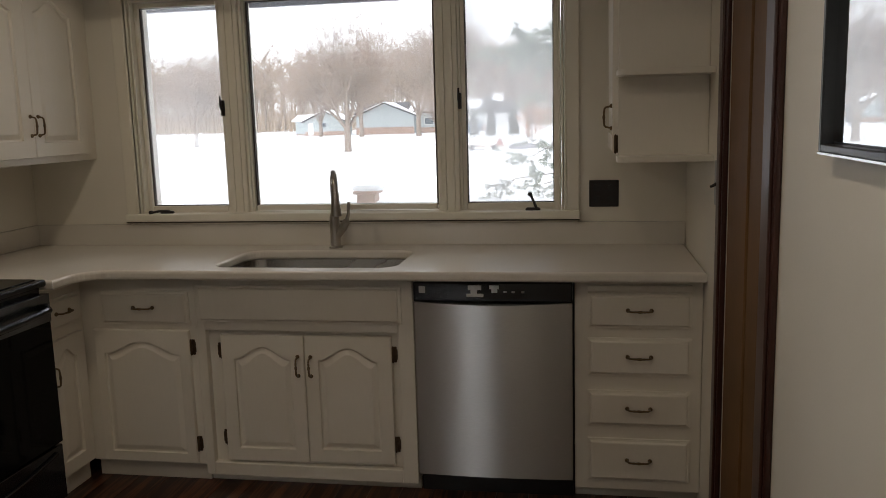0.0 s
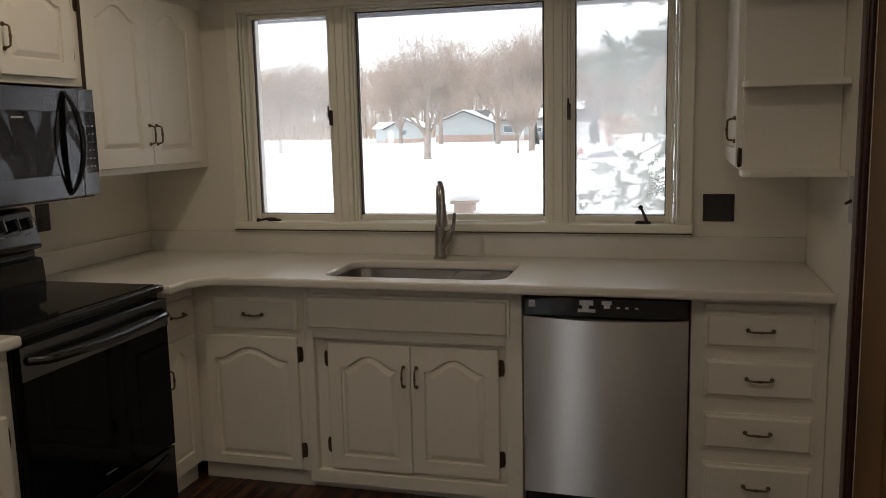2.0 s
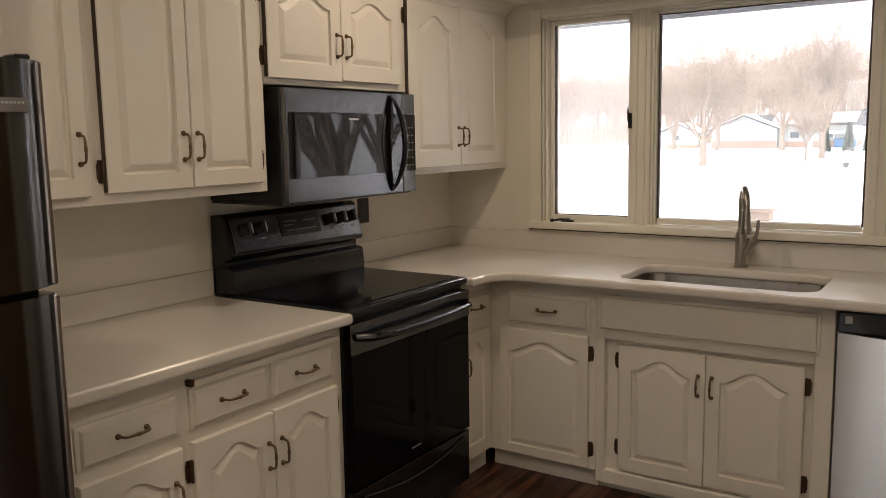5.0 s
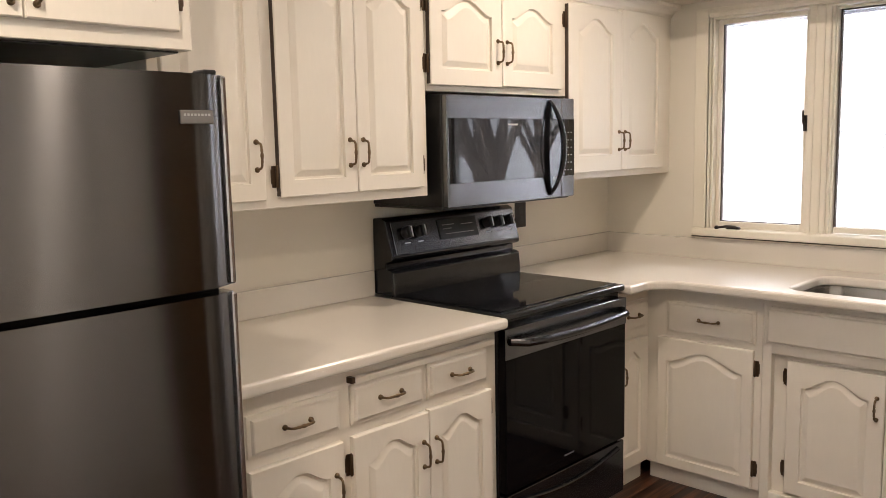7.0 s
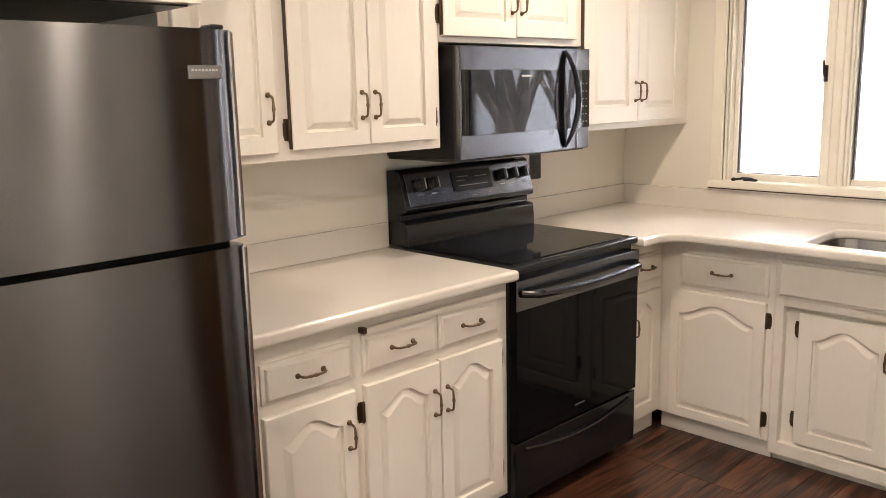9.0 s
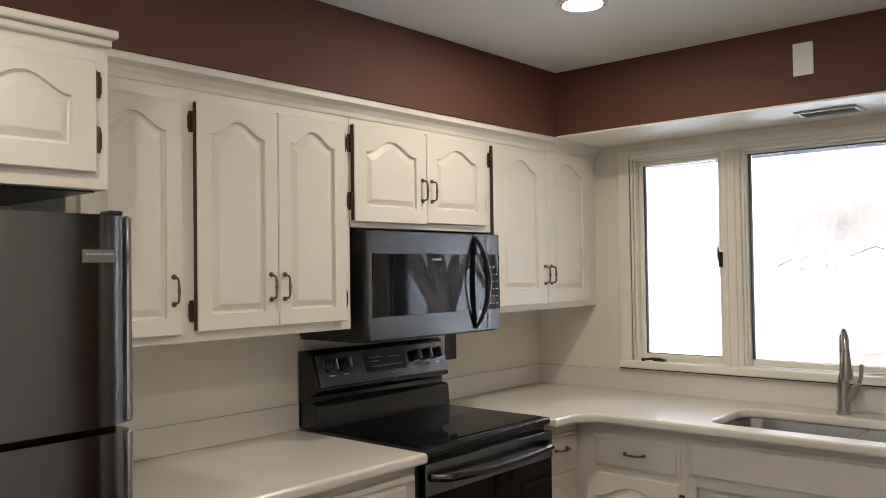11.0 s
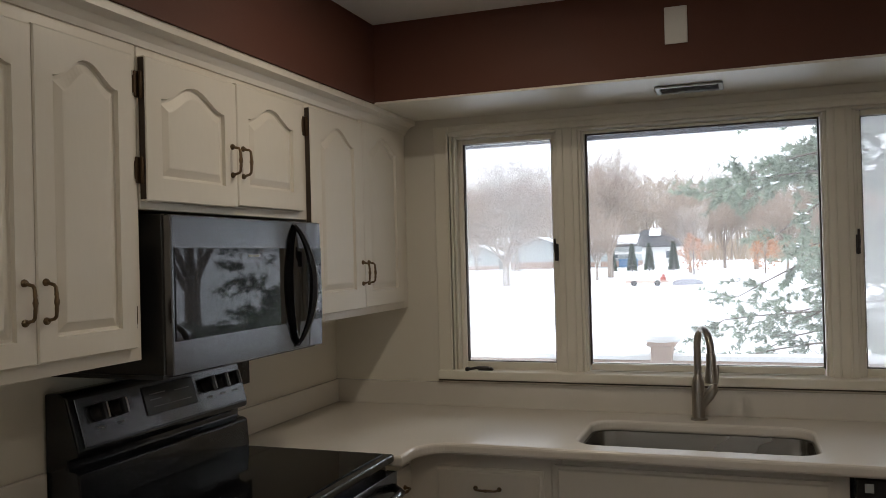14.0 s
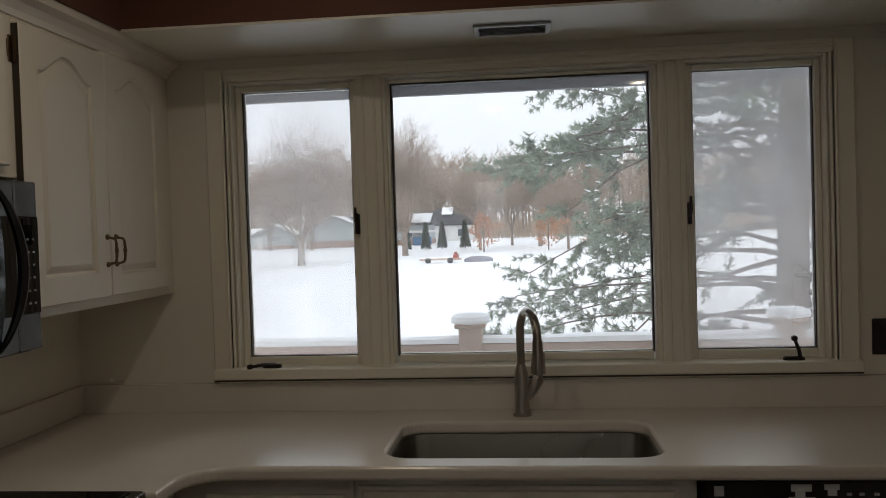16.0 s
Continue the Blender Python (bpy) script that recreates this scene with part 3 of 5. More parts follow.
single("crown_moulding", prism(crown_profile(2.1215), 2.2565, 2.688, 0.0), CREAM, "cream crown moulding at the window corner", "trim", CROWN_AT, kind="structure")

# base cabinets, west run
BASE = 0.586
WFACE = 0.618
wbase = cabinet("base_cabinet", west(WFACE, -2.70), [(0, 1.056, 0, WFACE - 0.02, 0.088, 0.873), (0, 1.056, 0.07, WFACE - 0.02, 0.0, 0.088)], "cream base cabinet with three drawers over three arched doors")
add_drawer(wbase, 0.076, 0.375, 0.702, 0.815)
add_drawer(wbase, 0.416, 0.704, 0.702, 0.819)
add_drawer(wbase, 0.723, 1.003, 0.703, 0.819)
add_door(wbase, 0.074, 0.378, 0.122, 0.669, 0.045, (0.348, 0.540), None, stile=0.050)
add_door(wbase, 0.415, 0.716, 0.122, 0.670, 0.045, (0.690, 0.540), -1, (0.08, 0.85), stile=0.050)
add_door(wbase, 0.719, 1.014, 0.120, 0.674, 0.045, (0.745, 0.540), 1, (0.14, 0.87), stile=0.050)

board = part("cutting_board", boxes((0.420, 1.03, -0.022, 0.4, 0.822, 0.841), bevel=0.002), CREAM, wbase, "pull-out board under the counter")
part("board_slide", boxes((0.411, 0.424, -0.024, 0.1, 0.828, 0.845)), HINGE_BRONZE, board, "dark metal end of the slide")

narrow = cabinet("base_cabinet", west(BASE, -0.878), [(0, 0.292, 0, BASE - 0.02, 0.088, 0.873), (0, 0.292, 0.03, BASE - 0.02, 0.0, 0.088)], "narrow cream base cabinet beside the range")
add_drawer(narrow, 0.012, 0.262, 0.694, 0.818)
add_door(narrow, 0.012, 0.262, 0.100, 0.655, 0.04, (0.045, 0.52), None)

# base cabinets, north run
nb = cabinet("base_cabinet", pose(0.602, -BASE, 0), [(-0.0195, 0.488, 0, BASE - 0.02, 0.082, 0.873), (-0.0195, 0.488, 0.035, BASE - 0.02, 0.0, 0.082)], "cream corner base cabinet with one drawer and arched door")
add_drawer(nb, 0.078, 0.462, 0.676, 0.814)
add_door(nb, 0.040, 0.458, 0.090, 0.655, 0.053, None, 1, (0.145, 0.873), stile=0.042)

sb = cabinet("sink_cabinet", pose(1.092, -BASE - 0.006, 0), [(0.036, 0.832, 0.03, BASE - 0.02, 0.04, 0.655)], "cream sink cabinet with two recessed arched doors")
for nm, spec in (("side_panel", (0, 0.036, 0, BASE - 0.02, 0.04, 0.873)), ("side_panel", (0.832, 0.894, 0, BASE - 0.02, 0.04, 0.873)), ("top_rail", (0.036, 0.832, 0, 0.03, 0.656, 0.873)), ("bottom_rail", (0.036, 0.832, 0, 0.03, 0.04, 0.095))):
    part(nm, boxes(spec, bevel=0.002), CREAM, sb)
add_drawer(sb, 0.012, 0.848, 0.692, 0.842, False)
add_door(sb, 0.094, 0.443, 0.106, 0.636, 0.053, (0.417, 0.512), -1, (0.175, 0.87), 0.026, stile=0.054)
add_door(sb, 0.446, 0.800, 0.112, 0.637, 0.053, (0.470, 0.512), 1, (0.155, 0.86), 0.026, stile=0.054)
part("toe_board", boxes((0.0, 0.894, 0.05, 0.07, 0.0, 0.04)), CREAM, sb)

ds = cabinet("drawer_cabinet", pose(2.606, -BASE, 0), [(-0.008, 0.452, 0, BASE - 0.02, 0.055, 0.873), (-0.008, 0.452, 0.06, BASE - 0.02, 0.0, 0.055)], "cream base cabinet with a stack of four drawers")
for z0, z1 in ((0.690, 0.822), (0.508, 0.652), (0.312, 0.450), (0.094, 0.262)):
    add_drawer(ds, 0.040, 0.414, z0, z1)
part("cutting_board", boxes((0.040, 0.414, -0.018, 0.4, 0.832, 0.852), bevel=0.002), CREAM, ds, "pull-out board under the counter")

# cabinet beside the window on the east wall, with open end shelves
east_cab = cabinet("wall_cabinet", pose(2.752, -0.004, 0, 0, 0, -90), [(0, 0.62, 0, 0.307, 1.318, 2.12)], "cream wall cabinet with an arched door beside the window")
add_door(east_cab, 0.02, 0.60, 1.335, 2.09, 0.05, (0.570, 1.46), 1, (0.04, 0.95))
shelves = thing("end_shelf", pose(2.744, -0.6255, 0), "cream open end shelves with rounded corners", "shelf")
for z in (1.306, 1.597, 1.892):
    pts = [(0.314, -0.13), (0.314, 0.0), (0.0, 0.0)] + [(0.03 - 0.03 * math.cos(radians(a)), -0.10 - 0.03 * math.sin(radians(a))) for a in range(0, 91, 15)]
    part("shelf_board", slab(pts, z, z + 0.020, bevel=0.004, segs=2), CREAM, shelves)

# ---- worktops ----
SINK = rounded_rect(1.172, 1.914, -0.588, -0.185, 0.075, 8)
CF = 0.678
inner = [(CF + 0.11 - 0.11 * math.cos(radians(a)), -CF - 0.11 + 0.11 * math.sin(radians(a))) for a in range(0, 91, 10)]
outline = [(0.002, -0.002), (0.002, -0.884), (CF, -0.884)] + inner + [(3.058, -CF), (3.058, -0.002)]
single("countertop", slab(outline, 0.876, 0.914, [SINK], 0.011, 3), STONE, "pale speckled corner countertop with a cut-out for the sink", "countertop")
single("countertop", slab([(0.002, -2.76), (CF, -2.76), (CF, -1.648), (0.002, -1.648)], 0.876, 0.914, (), 0.011, 3), STONE, "pale speckled countertop between the range and refrigerator", "countertop")
single("backsplash_west", boxes((0.001, 0.020, -0.884, -0.020, 0.9145, 1.012), (0.001, 0.020, -2.76, -1.648, 0.9145, 1.012), bevel=0.003), STONE, "low pale backsplash along the west wall", "backsplash", kind="structure")
single("backsplash_north", boxes((0.001, 3.058, -0.020, -0.001, 0.9145, 1.012)), STONE, "low pale backsplash under the window", "backsplash", kind="structure")

# sink
sink = thing("sink", pose(0, 0, 0), "undermounted stainless steel sink with rounded corners", "sink")
bm = bmesh.new()
rings = []
for inset, z in ((-0.012, 0.8755), (0.002, 0.8755), (0.006, 0.80), (0.012, 0.715), (0.035, 0.698), (0.20, 0.694)):
    rings.append([bm.verts.new((x, y, z)) for x, y in rounded_rect(1.172 + inset, 1.914 - inset, -0.588 + inset, -0.185 - inset, max(0.004, 0.075 - inset * 0.3), 8)])
for a, b in zip(rings, rings[1:]):
    for k in range(len(a)):
        f = bm.faces.new((a[k], a[(k + 1) % len(a)], b[(k + 1) % len(a)], b[k]))
        f.smooth = True
bm.faces.new(rings[-1])
part("bowl", bm, SINK_STEEL, sink)
part("drain", lathe(bmesh.new(), [(0.045, 0.0), (0.045, 0.003), (0.036, 0.004), (0.030, 0.0015)], (1.545, -0.385, 0.6945)), SILVER, sink, "round steel drain")

# faucet
fx, fy = 1.540, -0.105
faucet = thing("faucet", pose(fx, fy, 0.914), "brushed nickel pull-down kitchen faucet with a side lever", "faucet")
part("base", lathe(bmesh.new(), [(0.030, 0.0), (0.030, 0.006), (0.026, 0.010)], sides=24), NICKEL, faucet)
part("stem", lathe(bmesh.new(), [(0.024, 0.008), (0.023, 0.06), (0.024, 0.10), (0.022, 0.14), (0.017, 0.155), (0.0145, 0.165)], sides=24), NICKEL, faucet)
dx, dy = 0.34, -0.94
pts, rad = [], []
for k in range(25):
    a = math.pi * k / 24
    r = 0.078
    pts.append((dx * r * (1 - math.cos(a)), dy * r * (1 - math.cos(a)), 0.262 + r * math.sin(a)))
    rad.append(0.0135)
part("spout", tube(bmesh.new(), [(0, 0, 0.16), (0, 0, 0.21)] + pts, [0.0135, 0.0135] + rad, 16), NICKEL, faucet)
ex, ey = dx * 0.156, dy * 0.156
part("spray_head", lathe(bmesh.new(), [(0.0150, 0.262), (0.0165, 0.255), (0.0175, 0.225), (0.023, 0.178), (0.0235, 0.160), (0.018, 0.158)], (ex, ey, 0), sides=20), NICKEL, faucet)
part("valve", tube(bmesh.new(), [(0.0, 0, 0.045), (0.035, -0.003, 0.085), (0.055, -0.005, 0.118), (0.060, -0.005, 0.128)], [0.018, 0.0185, 0.018, 0.010], 16), NICKEL, faucet)
part("lever", tube(bmesh.new(), [(0.055, -0.005, 0.118), (0.066, -0.006, 0.15), (0.069, -0.006, 0.185), (0.070, -0.006, 0.205)], [0.010, 0.0075, 0.0085, 0.006], 12), NICKEL, faucet)

# ---- appliances ----
dw = thing("dishwasher", pose(1.994, -0.575, 0), "stainless steel dishwasher with a black control panel", "dishwasher")
part("tub", boxes((0.002, 0.598, 0.0, 0.55, 0.095, 0.868)), BLACK_PLASTIC_AND_SHADE, dw)
bm = bmesh.new()
secs = [(-0.052 - 0.010 * math.sin(math.pi * k / 12), 0.004 + 0.592 * k / 12) for k in range(13)]
lo = [bm.verts.new((x, y, 0.102)) for y, x in secs]
hi = [bm.verts.new((x, y, 0.790 - 0.012 * math.sin(math.pi * k / 12))) for k, (y, x) in enumerate(secs)]
lob = [bm.verts.new((x, -0.002, 0.102)) for y, x in secs]
hib = [bm.verts.new((x, -0.002, 0.790)) for y, x in secs]
for k in range(12):
    for q in ((lo[k], lo[k + 1], hi[k + 1], hi[k]), (hi[k], hi[k + 1], hib[k + 1], hib[k]), (lob[k], lob[k + 1], lo[k + 1], lo[k])):
        f = bm.faces.new(q)
        f.smooth = q[0] is lo[k] and q[2] is hi[k + 1]
bm.faces.new((lob[0], lo[0], hi[0], hib[0]))
bm.faces.new((lo[12], lob[12], hib[12], hi[12]))
bmesh.ops.recalc_face_normals(bm, faces=list(bm.faces))
part("door", bm, STEEL, dw, "brushed stainless steel door")
panel = part("control_panel", boxes((0.003, 0.597, -0.060, -0.002, 0.792, 0.868), bevel=0.006, segs=2), BLACK_ENAMEL, dw, "glossy black control panel")
part("badge", boxes((0.026, 0.050, -0.062, -0.0595, 0.826, 0.852)), MARK_GREY, panel, "small pale square mark")
for x0, x1, z0, z1 in ((0.212, 0.262, 0.838, 0.856), (0.206, 0.270, 0.812, 0.824), (0.222, 0.246, 0.824, 0.838), (0.292, 0.328, 0.842, 0.856), (0.300, 0.322, 0.828, 0.842)):
    part("sticker_remnant", boxes((x0, x1, -0.0615, -0.0595, z0, z1)), STICKER, panel, "torn remains of a white sticker")
for x in (0.345, 0.375, 0.41):
    part("button", boxes((x, x + 0.012, -0.0618, -0.0595, 0.828, 0.835)), MARK_GREY, panel)
part("toe_panel", boxes((0.002, 0.598, 0.03, 0.05, 0.0, 0.094)), BLACK_PLASTIC_AND_SHADE, dw)

RY0, RW = -1.643, 0.760
rng = thing("range", west(0.624, RY0), "black electric range with a glass cooktop", "range")
part("body", boxes((0.004, RW - 0.004, 0.0, 0.585, 0.06, 0.895), bevel=0.003), BLACK_ENAMEL, rng)
part("foot", boxes((0.03, RW - 0.03, 0.05, 0.55, 0.0, 0.06)), BLACK_PLASTIC_AND_SHADE, rng)
part("cooktop_rim", boxes((0.0, RW, -0.030, 0.530, 0.893, 0.920), bevel=0.009, segs=3), BLACK_ENAMEL, rng)
part("cooktop", boxes((0.022, RW - 0.022, 0.0, 0.505, 0.9195, 0.9235), bevel=0.0015), OVEN_GLASS, rng, "smooth black glass cooktop")
bg = part("backguard", prism([(0.502, 0.920), (0.616, 0.920), (0.616, 1.212), (0.570, 1.216), (0.548, 1.206), (0.508, 1.070), (0.510, 1.054), (0.545, 1.044), (0.545, 1.020), (0.520, 1.016), (0.509, 1.010)], 0.0, RW, 0.005), BLACK_ENAMEL, rng, "black sloping backguard")
TILT = math.degrees(math.atan2(0.040, 0.136))


def on_guard(x, up, out=0.0):
    """A place on the sloping control face, up metres from its foot; local -y points out of it."""
    return pose(x, 0.508 + up * math.sin(radians(TILT)), 1.070 + up * math.cos(radians(TILT)), -TILT, 0, 0) @ pose(0, -out, 0)


part("control_face", boxes((0.022, RW - 0.008, -0.004, 0.002, 0.0, 0.128), bevel=0.0015), BLACK_STEEL, bg, "dark brushed control face", on_guard(0, 0.004, 0.001))
display = part("display", boxes((0.268, 0.496, -0.003, 0.003, 0.035, 0.118), bevel=0.001), DISPLAY, bg, "dark clock display", on_guard(0, 0.004, 0.006))
for x in (0.088, 0.160, 0.560, 0.630, 0.696):
    knob = part("knob", lathe(bmesh.new(), [(0.024, 0.0), (0.0235, -0.012), (0.019, -0.022), (0.017, -0.024)], (0, 0, 0), "y", 20), BLACK_PLASTIC_AND_SHADE, bg, "black knob", on_guard(x, 0.085, 0.005))
    part("knob_ridge", boxes((-0.010, 0.0045, -0.034, -0.006, -0.023, 0.023), bevel=0.002), BLACK_PLASTIC_AND_SHADE, knob)
    # Pale silver on the right side only: the light caught there is painted in.
    part("lit_grip_side", boxes((0.005, 0.0105, -0.034, -0.006, -0.021, 0.021), bevel=0.0015), GRIP_LIT, knob, "silver side of the grip, painted as lit")
for x0, x1, z in ((0.29, 0.36, 0.092), (0.29, 0.34, 0.076), (0.40, 0.47, 0.088), (0.30, 0.47, 0.055)):
    part("display_mark", boxes((x0, x1, -0.0036, -0.0028, z, z + 0.003)), KEY_GREY, display)
for x in (0.074, 0.146, 0.546, 0.616, 0.682):
    part("print_mark", boxes((x, x + 0.03, -0.0055, -0.0045, 0.040, 0.044)), MARK_GREY, bg, m=on_guard(0, 0.004, 0.0))
door = part("oven_door", boxes((0.004, RW - 0.004, -0.034, -0.002, 0.288, 0.868), bevel=0.004, segs=2), OVEN_GLASS, rng, "black glass oven door")
part("door_band", boxes((0.004, RW - 0.004, -0.037, -0.0335, 0.762, 0.868), bevel=0.001), BLACK_STEEL, door, "dark steel band across the door's top")
hp = []
for k in range(17):
    u = -1 + 2 * k / 16
    hp.append((RW / 2 + u * (RW / 2 - 0.03), -0.037 - 0.040 * min(1, (1 - abs(u)) / 0.06) ** 0.5 - 0.012 * (1 - u * u), 0.822 - 0.012 * (1 - u * u)))
part("door_handle", tube(bmesh.new(), hp, [0.013] * 17, 10), HANDLE_STEEL, door, "bowed dark steel handle")
part("maker_mark", boxes((0.34, 0.40, -0.0352, -0.0338, 0.330, 0.335)), KEY_GREY, door)
drawer = part("storage_drawer", boxes((0.004, RW - 0.004, -0.030, -0.002, 0.062, 0.278), bevel=0.004, segs=2), BLACK_ENAMEL, rng, "black storage drawer")
dp = [(RW * k / 16, -0.030 - 0.004, 0.262 - 0.045 * math.sin(math.pi * k / 16)) for k in range(1, 16)]
part("drawer_lip", tube(bmesh.new(), dp, [0.007] * 15, 8), BLACK_ENAMEL, drawer, "curved lip of the drawer")

MWY = -1.642
mw = thing("microwave", west(0.385, MWY), "black over-the-range microwave with a bowed handle", "microwave")
part("body", boxes((0.0, 0.756, 0.0, 0.37, 1.268, 1.662), bevel=0.003), BLACK_PLASTIC_AND_SHADE, mw)
part("vent_lip", boxes((0.0, 0.756, 0.005, 0.36, 1.258, 1.268)), BLACK_PLASTIC_AND_SHADE, mw)
mdoor = part("door", boxes((0.002, 0.666, -0.025, -0.001, 1.266, 1.660), bevel=0.003), BLACK_STEEL, mw, "dark steel door")
part("door_glass", boxes((0.012, 0.664, -0.0275, -0.0245, 1.350, 1.578), bevel=0.001), BLACK_GLASS, mdoor, "black mirror-like door glass")
cp = part("control_panel", boxes((0.669, 0.755, -0.025, -0.001, 1.266, 1.660), bevel=0.003), BLACK_STEEL, mw, "dark steel control column")
part("touch_panel", boxes((0.671, 0.753, -0.0275, -0.0245, 1.350, 1.578), bevel=0.001), BLACK_GLASS, cp, "black touch panel")
for r in range(6):
    for c in range(3):
        part("key_mark", boxes((0.684 + c * 0.021, 0.693 + c * 0.021, -0.0283, -0.0272, 1.372 + r * 0.030, 1.377 + r * 0.030)), KEY_GREY, cp)
part("maker_mark", boxes((0.33, 0.385, -0.0282, -0.0273, 1.553, 1.559)), MARK_GREY, mdoor)
mh = []
for k in range(17):
    u = -1 + 2 * k / 16
    mh.append((0.588 + 0.030 * (1 - u * u), -0.028 - 0.046 * (1 - u * u) ** 0.8, 1.463 + u * 0.185))
part("door_handle", tube(bmesh.new(), mh, [0.006 + 0.006 * (1 - (-1 + 2 * k / 16) ** 2) for k in range(17)], 10), BLACK_ENAMEL, mdoor, "bowed black handle")
lens = bmesh.new()
rim = [(0.588 - 0.062 * math.sin(math.pi * k / 14), 1.278 + 0.370 * k / 14) for k in range(15)] + [(0.588 + 0.030 * math.sin(math.pi * k / 14), 1.648 - 0.370 * k / 14) for k in range(1, 14)]
fr_ = [lens.verts.new((x, -0.031, z)) for x, z in rim]
bk_ = [lens.verts.new((x, -0.024, z)) for x, z in rim]
lens.faces.new(fr_)
for k in range(len(rim)):
    lens.faces.new((fr_[k], bk_[k], bk_[(k + 1) % len(rim)], fr_[(k + 1) % len(rim)]))
bmesh.ops.recalc_face_normals(lens, faces=list(lens.faces))
part("handle_recess", lens, BLACK_GLASS, mdoor, "glossy black leaf-shaped grip recess")

fr = thing("refrigerator", west(0.855, -3.570), "dark stainless top-freezer refrigerator", "refrigerator")
part("body", boxes((0.0, 0.760, 0.0, 0.80, 0.02, 1.630), bevel=0.006), BLACK_PLASTIC_AND_SHADE, fr)


def fridge_door(z0, z1):
    b = bmesh.new()
    n = 16
    prof = []
    for k in range(n + 1):
        u = -1 + 2 * k / n
        edge = max(0.0, (abs(u) - 0.93) / 0.07)
        prof.append((0.38 + u * 0.382, -0.068 - 0.012 * (1 - u * u) + 0.022 * edge ** 2))
    rows = [[b.verts.new((x, y, z)) for x, y in prof] for z in (z0, z1)]
    bk = [[b.verts.new((x, -0.006, z)) for x, y in (prof[0], prof[-1])] for z in (z0, z1)]
    for k in range(n):
        b.faces.new((rows[0][k], rows[0][k + 1], rows[1][k + 1], rows[1][k])).smooth = True
    b.faces.new((bk[0][0], rows[0][0], rows[1][0], bk[1][0]))
    b.faces.new((rows[0][-1], bk[0][1], bk[1][1], rows[1][-1]))
    b.faces.new(rows[1] + [bk[1][1], bk[1][0]])
    b.faces.new(list(reversed(rows[0])) + [bk[0][0], bk[0][1]])
    bmesh.ops.recalc_face_normals(b, faces=list(b.faces))
    return b


fdoor = part("freezer_door", fridge_door(1.213, 1.637), DARK_STEEL, fr, "dark brushed steel freezer door")
part("door_edge", boxes((0.752, 0.7635, -0.060, -0.008, 1.215, 1.635), bevel=0.003), SILVER, fdoor, "bright door edge")
part("badge", boxes((0.649, 0.719, -0.0795, -0.0745, 1.540, 1.566), bevel=0.001), BADGE_GREY, fdoor, "small silver maker's badge")
for k in range(8):
    part("badge_mark", boxes((0.655 + k * 0.0074, 0.6598 + k * 0.0074, -0.0802, -0.0793, 1.555, 1.5595)), VENT_METAL, fdoor)
part("hinge_cap", boxes((0.722, 0.752, -0.045, 0.0, 1.638, 1.648), bevel=0.003), BLACK_PLASTIC_AND_SHADE, fr, "black hinge cover")
ldoor = part("fridge_door", fridge_door(0.09, 1.198), DARK_STEEL, fr, "dark brushed steel refrigerator door")
part("door_edge", boxes((0.752, 0.7635, -0.060, -0.008, 0.092, 1.196), bevel=0.003), SILVER, ldoor, "bright door edge")
part("toe_grille", boxes((0.02, 0.74, -0.02, 0.02, 0.0, 0.085)), BLACK_PLASTIC_AND_SHADE, fr)


# ---- plates, vent, picture, closet door, lamps ----
def outlet(name, m, w, h, label):
    ob = thing(name, m, label, "outlet")
    part("plate", boxes((0, w, -0.006, 0.0, 0, h), bevel=0.003, segs=2), PLATE_BRONZE, ob)
    gangs = 2 if w > 0.1 else 1
    for g in range(gangs):
        cx = w * (g + 0.5) / gangs
        for z in (h * 0.3, h * 0.7):
            part("socket", lathe(bmesh.new(), [(0.016, 0.0), (0.016, -0.0085), (0.014, -0.009)], (cx, 0, z), "y", 12), BLACK_PLASTIC_AND_SHADE, ob)
    return ob


outlet("outlet", pose(2.655, -0.0005, 1.076), 0.125, 0.115, "dark bronze double outlet plate on the wall")
outlet("outlet", west(0.0005, -0.775, 1.098), 0.078, 0.115, "dark bronze outlet plate behind the range")
sw = thing("light_switch", pose(ROOM_X - 0.0005, -0.815, 1.168, 0, 0, -90), "dark metal switch plate with a toggle", "switch")
part("plate", boxes((0, 0.085, -0.007, 0.0, 0, 0.145), bevel=0.003, segs=2), VENT_METAL, sw)
part("toggle", tube(bmesh.new(), [(0.042, -0.006, 0.072), (0.042, -0.026, 0.062)], [0.006, 0.004], 8), PLATE_BRONZE, sw)
single("blank_plate", boxes((1.482, 1.556, -0.438, -0.4325, 2.230, 2.354), bevel=0.002), WHITE_PLASTIC, "white blank cover plate on the brown soffit", "cover plate")

vent = thing("ceiling_vent", pose(1.428, -0.282, 2.1215), "small metal air vent in the soffit's underside", "vent")
part("frame", boxes((0, 0.232, 0, 0.016, -0.008, 0.0), (0, 0.232, 0.119, 0.135, -0.008, 0.0), (0, 0.016, 0.016, 0.119, -0.008, 0.0), (0.216, 0.232, 0.016, 0.119, -0.008, 0.0), bevel=0.002), VENT_METAL, vent)
part("backing", boxes((0.016, 0.216, 0.016, 0.119, -0.0015, -0.0005)), BLACK_PLASTIC_AND_SHADE, vent)
SLAT = mesh_of("slat", prism([(-0.008, -0.007), (-0.007, -0.0075), (0.006, -0.002), (0.005, -0.0015)], 0.016, 0.216, 0), VENT_METAL)
for k in range(6):
    part("slat", SLAT, VENT_METAL, vent, m=pose(0, 0.028 + k * 0.015, 0))

